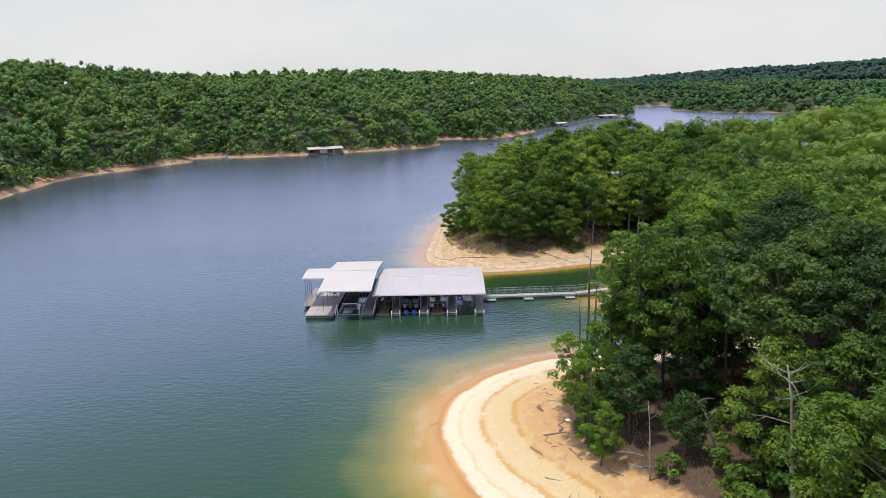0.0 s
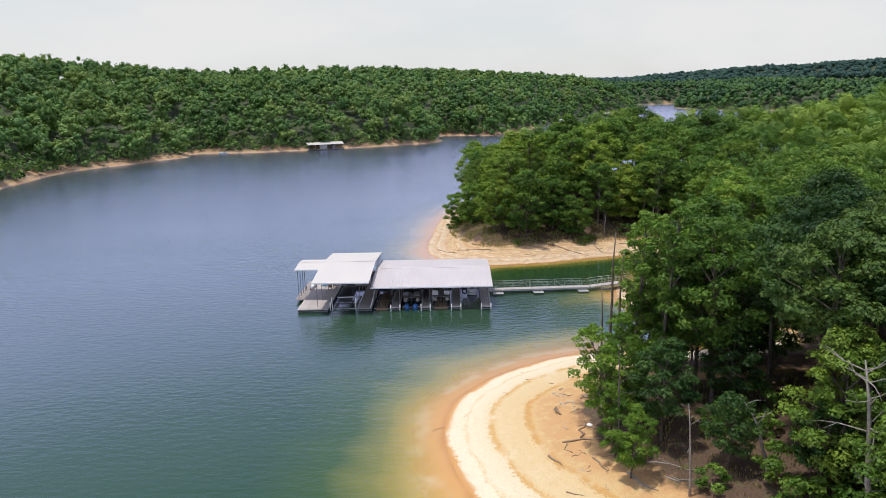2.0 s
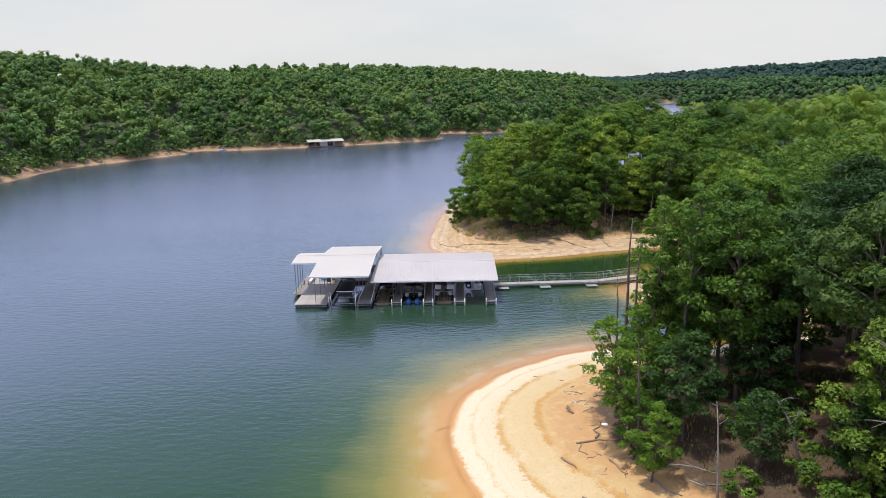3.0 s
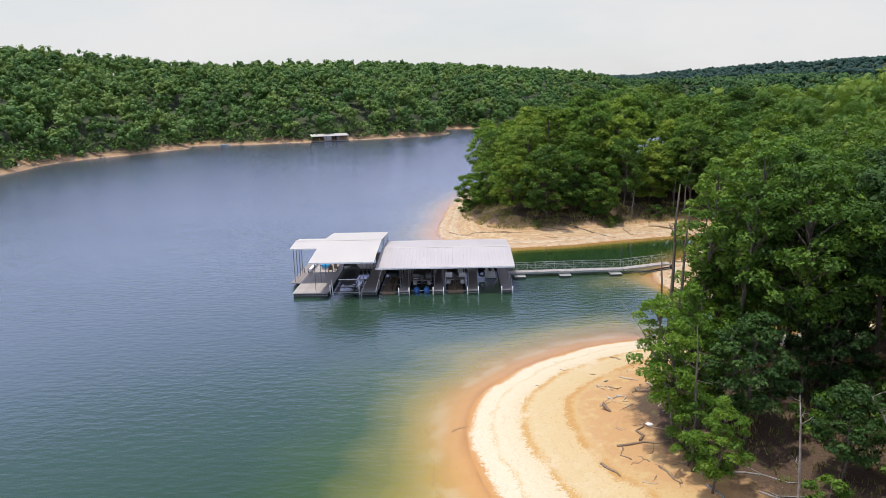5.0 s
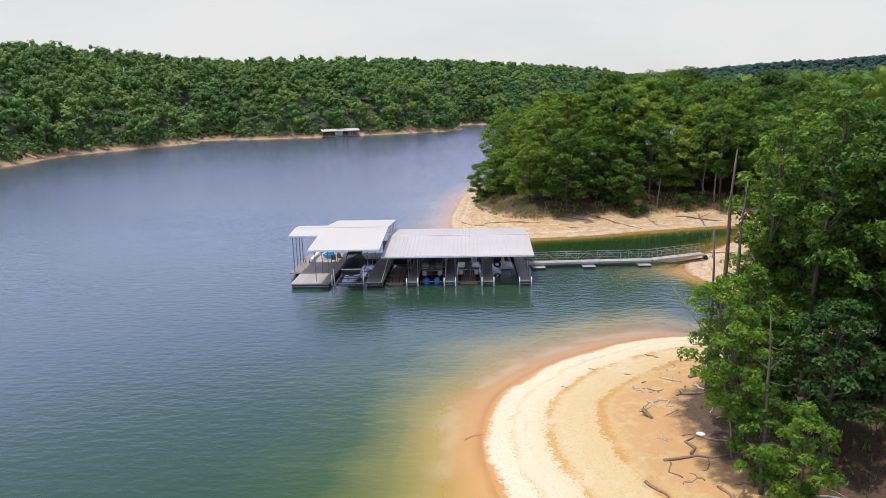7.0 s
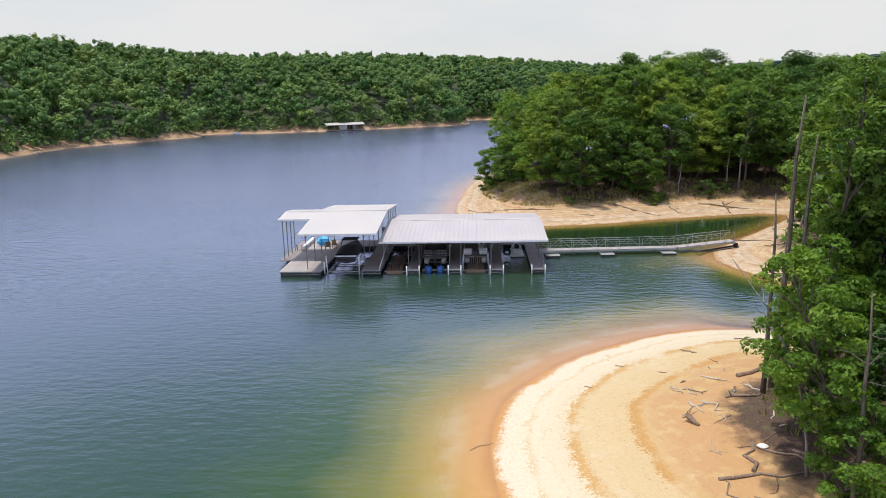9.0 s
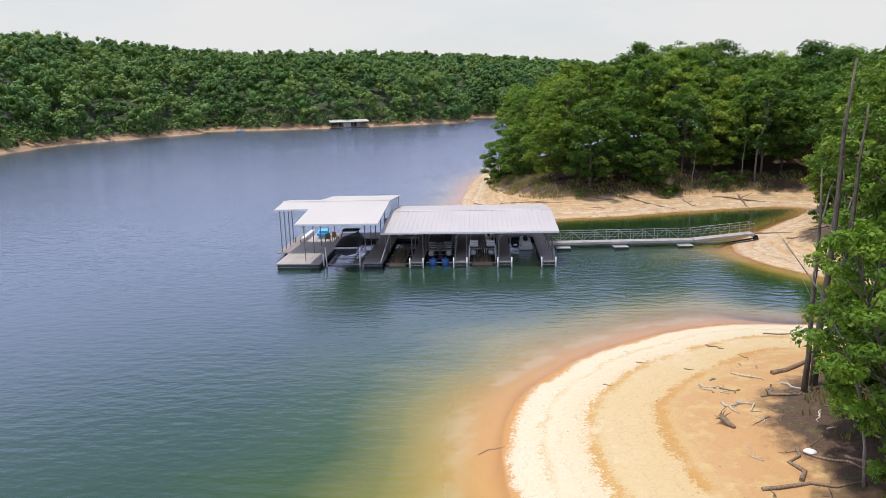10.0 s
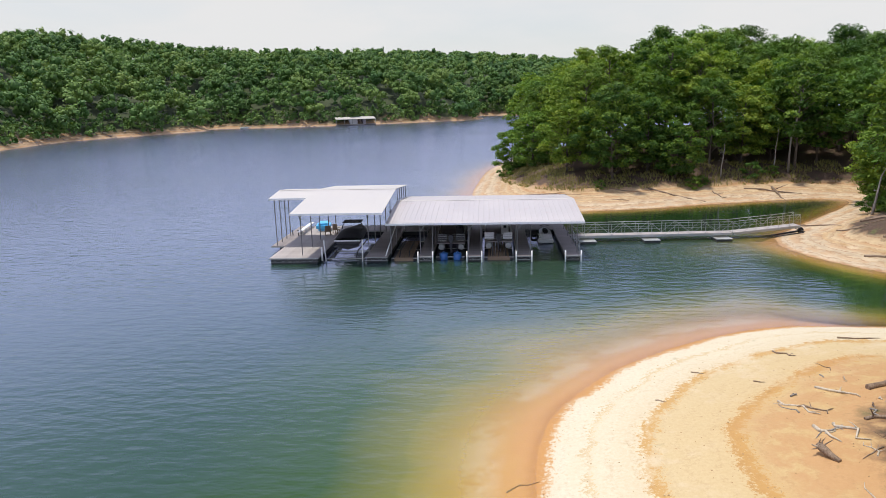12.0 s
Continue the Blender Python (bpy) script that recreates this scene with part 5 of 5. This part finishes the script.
# ---- gangway ----
def truss_walk(name, label, a, b, width=1.1, rail=1.05, bays=10):
    """Walkway with planked deck and zigzag side rails from a to b."""
    a, b = Vector(a), Vector(b)
    v = b - a
    ln = v.length
    turn = math.atan2(v.y, v.x)
    m = Matrix.Translation(a) @ Euler((0, -math.asin(v.z / ln), turn)).to_matrix().to_4x4()
    root = thing(name, label, "gangway", None, "gangway sections")
    n = int(ln / 0.3)
    me = bpy.data.meshes.new("plank")
    bm = bmesh.new()
    box(bm, 0, -width / 2, -0.03, ln / n - 0.015, width / 2, 0)
    bm.to_mesh(me)
    bm.free()
    me.materials.append(M_DECK_LIGHT)
    for i in range(n):
        o = new("plank", me)
        o.parent = root
        o.location = (i * ln / n, 0, 0)
    for s in (-1, 1):
        y = s * width / 2
        rod("top_rail", [(0, y, rail), (ln, y, rail)], 0.03, M_STEEL, root)
        rod("mid_rail", [(0, y, rail * 0.55), (ln, y, rail * 0.55)], 0.02, M_STEEL, root)
        block("side_beam", (0, y - 0.03, -0.22), (ln, y + 0.03, -0.035), M_STEEL, root)
        for i in range(bays + 1):
            x = ln * i / bays
            rod("rail_post", [(x, y, -0.1), (x, y, rail)], 0.025, M_STEEL, root, 4)
            if i < bays:
                x1 = ln * (i + 1) / bays
                rod("diagonal", [(x, y, 0) if i % 2 else (x, y, rail), (x1, y, rail) if i % 2 else (x1, y, 0)], 0.018, M_STEEL, root, 4)
    root.matrix_world = m
    return root


truss_walk("gangway", "long grey steel gangway with truss rails leading from dock to shore", (5.42, 102.0, 0.6), (20.3, 102.75, 0.62), bays=12)
truss_walk("gangway", "inclined grey steel gangway section resting on the sandy shore", (20.4, 102.8, 0.62), (26.7, 103.7, 1.05), bays=6)

for x, y in ((6.9, 101.3), (12.75, 101.6), (19.3, 101.9)):
    f = thing("gangway_float", "flat grey float carrying the gangway on the water", "float", None, "gangway floats")
    block("pad", (-0.72, -0.7, -0.12), (0.72, 0.7, 0.2), M_FLOAT, f, 0.05)
    block("top_plate", (-0.74, -0.72, 0.2), (0.74, 0.72, 0.25), M_STEEL, f)
    rod("strut", [(-0.6, 0.4, 0.22), (-0.6, 0.5, 0.4)], 0.05, M_STEEL, f, 4)
    rod("strut", [(0.6, 0.4, 0.22), (0.6, 0.5, 0.4)], 0.05, M_STEEL, f, 4)
    f.matrix_world = pose(x, y, 0, 0, 0, 3)
cart = thing("wheeled_bogie", "black wheeled bogie carrying the shore end of the gangway", "bogie")
for s in (-0.1,):
    wheel = tyre("wheel", "", Matrix.Translation((0, s, 0.30)), 0.30, 0.2, cart)
    rod("hub", [(0, -0.06, 0), (0, 0.06, 0)], 0.16, M_DARK, wheel, 10)
rod("axle", [(0, -0.75, 0.3), (0, 0.75, 0.3)], 0.05, M_DARK, cart)
block("drawbar", (-4.2, -0.5, 0.05), (0.1, -0.38, 0.18), M_DARK, cart)
block("drawbar", (-4.2, 0.38, 0.05), (0.1, 0.5, 0.18), M_DARK, cart)
block("skid", (-4.4, -0.9, -0.12), (-2.6, 0.9, 0.1), M_FLOAT, cart, 0.05)
cart.matrix_world = pose(27.2, 104.0, height_at(27.2, 104.0) - 0.05, 0, -7, 9)
rail = thing("handrail", "grey steel handrail along the end finger of the dock", "handrail")
for i in range(5):
    rod("rail_post", [(0, i * 1.1, 0), (0, i * 1.1, 1.05)], 0.025, M_STEEL, rail)
rod("top_rail", [(0, 0, 1.05), (0, 4.4, 1.05)], 0.03, M_STEEL, rail)
rod("mid_rail", [(0, 0, 0.55), (0, 4.4, 0.55)], 0.02, M_STEEL, rail)
rail.matrix_world = pose(5.33, 94.5, DECK)
rod("brace", [(-10.9, 94.4, DECK), (-10.2, 99.5, 3.4)], 0.05, M_PVC, dock, 6)

# ---- far docks and boats ----
def small_dock(x, y, turn, wide, deep, label, eave=3.0):
    root = thing("covered_dock", label, "boat dock", None, "docks along the far shore")
    bm = bmesh.new()
    hw, hd = wide / 2, deep / 2
    for s in (-1, 1):
        vs = [bm.verts.new(p) for p in ((-hw, s * hd, eave), (hw, s * hd, eave), (hw, 0, eave + 1.0), (-hw, 0, eave + 1.0), (-hw, s * hd, eave + 0.12), (hw, s * hd, eave + 0.12), (hw, 0, eave + 1.12), (-hw, 0, eave + 1.12))]
        for f in ((0, 1, 2, 3), (7, 6, 5, 4), (0, 4, 5, 1), (1, 5, 6, 2), (3, 2, 6, 7), (0, 3, 7, 4)):
            bm.faces.new([vs[i] for i in f])
    bmesh.ops.recalc_face_normals(bm, faces=bm.faces)
    part("roof", bm, M_ROOF, root)
    block("deck", (-hw, -hd, 0.25), (hw, hd, 0.5), M_DECK, root)
    block("float", (-hw + 0.3, -hd + 0.3, -0.2), (hw - 0.3, hd - 0.3, 0.25), M_FLOAT, root)
    n = max(3, round(wide / 4))
    for i in range(n + 1):
        for s in (-1, 1):
            px, py = -hw + 0.15 + (wide - 0.3) * i / n, s * (hd - 0.15)
            block("post", (px - 0.08, py - 0.08, 0.5), (px + 0.08, py + 0.08, eave + 0.05), M_STEEL, root)
    block("storage_wall", (-hw * 0.25, -hd * 0.2, 0.5), (hw * 0.15, hd * 0.6, eave), M_WHITE, root)
    block("storage_wall", (hw * 0.4, -hd * 0.6, 0.5), (hw * 0.55, hd * 0.4, eave), M_WALL, root)
    root.matrix_world = pose(x, y, 0, 0, 0, turn)
    return root


small_dock(-70.0, 384.5, 22, 20, 11, "white-roofed covered dock moored at the far shore")
small_dock(184, 806, 20, 26, 14, "distant white-roofed dock on the upper lake")
small_dock(101, 634, 30, 16, 9, "white-roofed dock half hidden behind trees")


def skiff(x, y, turn, ln, label):
    b = thing("boat", label, "boat", None, "far boats")
    part("hull", hull_into(bmesh.new(), ln, ln * 0.36, 0.8, 0, 7), M_WHITE, b)
    block("bench", (-ln * 0.13, ln * 0.2, 0.55), (ln * 0.13, ln * 0.3, 0.62), M_WOOD, b)
    block("console", (-0.3, ln * 0.42, 0.4), (0.3, ln * 0.5, 1.3), M_DARK, b, 0.05)
    b.matrix_world = pose(x, y, -0.1, 0, 0, turn)
    return b


skiff(-123.0, 367.5, -60, 6.0, "small white boat beached at the rocky far shore")
skiff(236, 872, 70, 12.0, "white boat moored beside the distant point")
skiff(352, 905, 100, 7.0, "small boat out on the upper lake")

# ---- driftwood ----
STICKS = [((13.4, 66.2), (17.4, 69.9), 0.13, M_DRIFT, 0), ((8.9, 56.0), (12.4, 55.6), 0.08, M_DRIFT, 0), ((9.6, 65.6), (10.5, 63.9), 0.05, M_DRIFT_PALE, 2), ((9.8, 63.0), (10.1, 61.6), 0.07, M_DRIFT_PALE, 0),
          ((10.5, 63.0), (11.0, 61.4), 0.06, M_DRIFT_PALE, 1), ((11.6, 66.8), (12.7, 65.4), 0.06, M_DRIFT_PALE, 2), ((11.6, 63.0), (13.3, 62.6), 0.07, M_DRIFT, 2), ((13.0, 64.2), (13.5, 62.4), 0.06, M_DRIFT_PALE, 1),
          ((10.4, 56.2), (11.2, 58.4), 0.09, M_DRIFT, 1), ((16.4, 74.7), (18.5, 74.5), 0.05, M_DRIFT, 1), ((12.2, 72.6), (12.9, 71.6), 0.05, M_DRIFT, 1), ((9.6, 68.2), (10.0, 67.9), 0.03, M_DRIFT, 0),
          ((7.6, 54.4), (8.4, 52.9), 0.09, M_DRIFT, 0), ((10.8, 53.4), (11.6, 51.6), 0.07, M_DRIFT, 2), ((11.4, 57.6), (13.2, 55.8), 0.06, M_DRIFT, 1), ((12.4, 57.2), (14.8, 54.8), 0.07, M_DRIFT, 1),
          ((14.4, 51.8), (17.8, 50.4), 0.06, M_SNAG, 1), ((15.2, 50.0), (18.0, 48.8), 0.06, M_SNAG, 2), ((12.8, 51.2), (14.4, 48.8), 0.08, M_SNAG, 1), ((-1.6, 60.8), (-0.4, 61.2), 0.03, M_DRIFT, 0),
          ((5.0, 66.9), (5.4, 66.6), 0.03, M_DRIFT, 0), ((7.4, 70.0), (7.9, 69.7), 0.03, M_DRIFT, 1), ((8.2, 49.8), (9.4, 49.2), 0.05, M_DRIFT, 1), ((9.2, 47.0), (11.4, 45.6), 0.08, M_DRIFT, 2), ((12.0, 46.6), (13.4, 44.4), 0.07, M_DRIFT, 2)]
for i, (a, b, r, m, forks) in enumerate(STICKS):
    stick("driftwood", "bleached driftwood stick lying on the sand" if m is M_DRIFT_PALE else "brown weathered driftwood lying on the sand", a, b, r, 40 + i, m, 0.07, forks)
for i, (a, b, r) in enumerate([((18.6, 128.4), (24.4, 123.4), 0.13), ((35.0, 130.4), (34.6, 124.6), 0.14), ((31.2, 129.8), (37.6, 127.4), 0.1), ((1.2, 127.0), (9.6, 125.4), 0.1), ((-2.4, 129.5), (1.0, 125.2), 0.08),
                               ((13.0, 123.4), (15.0, 122.8), 0.06), ((26.6, 128.0), (27.4, 125.0), 0.08), ((28.6, 108.0), (31.6, 105.2), 0.08), ((32.6, 104.0), (36.0, 100.8), 0.12), ((27.6, 93.6), (31.0, 92.2), 0.12), ((29.6, 102.2), (31.6, 100.6), 0.07), ((31.4, 97.4), (33.6, 99.8), 0.07), ((30.6, 96.6), (32.8, 94.2), 0.09), ((33.8, 105.4), (35.4, 101.6), 0.07), ((31.8, 101.8), (34.6, 101.2), 0.05), ((9.0, 127.5), (17.0, 127.0), 0.09)]):
    stick("fallen_log", "long grey-brown fallen log on the sandy bank", a, b, r, 80 + i, M_DRIFT, 0.03, 1, "fallen logs")
# finer litter of twigs where the clay meets the wood
rk = np.random.RandomState(77)
for i in range(44):
    x, y = rk.uniform(9.2, 13.6), rk.uniform(49, 70)
    if land([(x, y)])[1][0] < 7.5:
        continue
    a, ln = rk.uniform(0, 6.28), rk.uniform(0.35, 1.5)
    stick("twig", "thin broken twig lying on the sandy clay", (x, y), (x + ln * math.cos(a), y + ln * math.sin(a)), rk.uniform(0.018, 0.045), 300 + i,
          (M_DRIFT, M_DRIFT_PALE, M_DRIFT, M_SNAG)[i % 4], 0.1, rk.randint(0, 3), "twigs on the clay")
# the uprooted stump
stump = thing("tree_stump", "uprooted driftwood stump with splayed roots on the sand", "stump")
bm = bmesh.new()
tube_into(bm, [(0.1, -1.0, 0.1), (0.05, -0.4, 0.16), (0, 0.1, 0.3), (-0.1, 0.45, 0.42)], [0.12, 0.17, 0.24, 0.16], 8)
part("stem", bm, M_DRIFT, stump)
rr = np.random.RandomState(9)
for i, a in enumerate((0.2, 1.1, 1.7, 2.9, 3.6)):
    v = Vector((math.cos(a) * 0.9, 0.25 + 0.3 * rr.rand(), math.sin(a) * 0.55 + 0.1))
    k = Vector((0, 0.2, 0.32))
    rod("root", [k, k + v * 0.5, k + v * rr.uniform(0.6, 1.3) + Vector((0.1, -0.1, 0.05))], [0.07, 0.045, 0.015], M_DRIFT_PALE if i == 3 else M_DRIFT, stump, 5)
stump.matrix_world = pose(9.2, 60.9, height_at(9.2, 60.9) + 0.05, 0, 0, 20) @ Matrix.Diagonal((0.6, 0.6, 0.6, 1))
stone = part("pale_stone", bmesh.new(), M_PVC)
bm = bmesh.new()
bmesh.ops.create_icosphere(bm, subdivisions=2, radius=0.2)
for v in bm.verts:
    v.co = Vector((v.co.x * 1.3, v.co.y * 0.9, v.co.z * 0.55)) * (1 + 0.25 * noise.noise(v.co * 4))
bm.to_mesh(stone.data)
bm.free()
stone.location = (11.4, 57.8, height_at(11.4, 57.8) + 0.08)
tagged(stone, "pale whitish stone lying on the clay", "stone")


# ---- stones, pebbles, grass ----
def stones(name, label, rs, q, h, lo, hi, material):
    base = bmesh.new()
    bmesh.ops.create_icosphere(base, subdivisions=1, radius=1)
    bv = np.array([v.co[:] for v in base.verts])
    bf = np.array([[v.index for v in f.verts] for f in base.faces])
    base.free()
    n = len(q)
    s = np.exp(rs.uniform(math.log(lo), math.log(hi), n))
    vs = bv[None] * (s[:, None, None] * rs.uniform(0.6, 1.3, (n, 1, 3))) * np.array((1, 1, 0.6)) * rs.uniform(0.8, 1.2, (n, len(bv), 1))
    vs = vs + np.column_stack((q, h))[:, None]
    fs = bf[None] + (np.arange(n) * len(bv))[:, None, None]
    me = bpy.data.meshes.new(name)
    me.from_pydata(vs.reshape(-1, 3).tolist(), [], fs.reshape(-1, 3).tolist())
    me.materials.append(material)
    return tagged(new(name, me), label, "stones", kind="stuff")


rs = np.random.RandomState(21)
q, h, d = scatter(rs, -170, 20, 215, 500, 1.7, lambda q, h, d, w: (d > -0.3) & (d < 4.5))
pick = rs.rand(len(q)) < 0.7
stones("shore_rocks", "pale broken rocks along the far waterline", rs, q[pick], h[pick], 0.2, 0.9, M_ROCK)
q = np.column_stack((rs.uniform(-4, 30, 16000), rs.uniform(40, 128, 16000)))
h, d, w, far = land(q)
strand = np.exp(-((d - 4.1) / 0.5) ** 2) + np.exp(-((d - 7.3) / 0.6) ** 2) + 0.5 * np.exp(-((d - 2.1) / 0.3) ** 2) + 0.6 * np.exp(-((d - 0.5) / 0.3) ** 2)
pick = (d > 0.05) & (d < 13) & (rs.rand(len(q)) < 0.10 + 0.03 * d + 0.7 * strand)
stones("pebbles", "scattered brown pebbles and bark chips on the sand", rs, q[pick], h[pick], 0.012, 0.036, M_PEBBLE)


def grass(name, label, rs, q, h, tall, material):
    n = len(q) * 5
    k = np.repeat(np.arange(len(q)), 5)
    c = np.column_stack((q[k] + rs.normal(size=(n, 2)) * 0.16, h[k] - 0.03))
    a = rs.uniform(0, 6.283, n)
    side = np.column_stack((np.cos(a), np.sin(a), np.zeros(n))) * rs.uniform(0.03, 0.07, n)[:, None]
    up = np.column_stack((rs.normal(size=n) * 0.25, rs.normal(size=n) * 0.25, np.ones(n))) * (tall * rs.uniform(0.5, 1.2, n))[:, None]
    quad = np.stack((c - side, c + side, c + up + side * 0.2, c + up - side * 0.2), 1)
    me = leaf_mesh(name, [quad], [rs.uniform(0, 1, n)], material)
    return tagged(new(name, me), label, "grass", kind="stuff")


q, h, d = scatter(rs, -6, 46, 118, 160, 0.42, lambda q, h, d, w: (w > 0.15) & (d < 14) & (wave2(q[:, 0], q[:, 1], 5.5, 31) + 0.5 * wave2(q[:, 0], q[:, 1], 1.7, 32) > -0.25))
grass("bank_grass", "dry tan and green grass along the wooded bank", rs, q, h, 0.42, M_GRASS)
q, h, d = scatter(rs, 8, 36, 40, 104, 0.6, lambda q, h, d, w: (w > 0.9) & (d > 13) & (d < 22))
pick = rs.rand(len(q)) < 0.5
grass("wood_grass", "sparse dry grass under the trees behind the sand", rs, q[pick], h[pick], 0.35, M_GRASS)
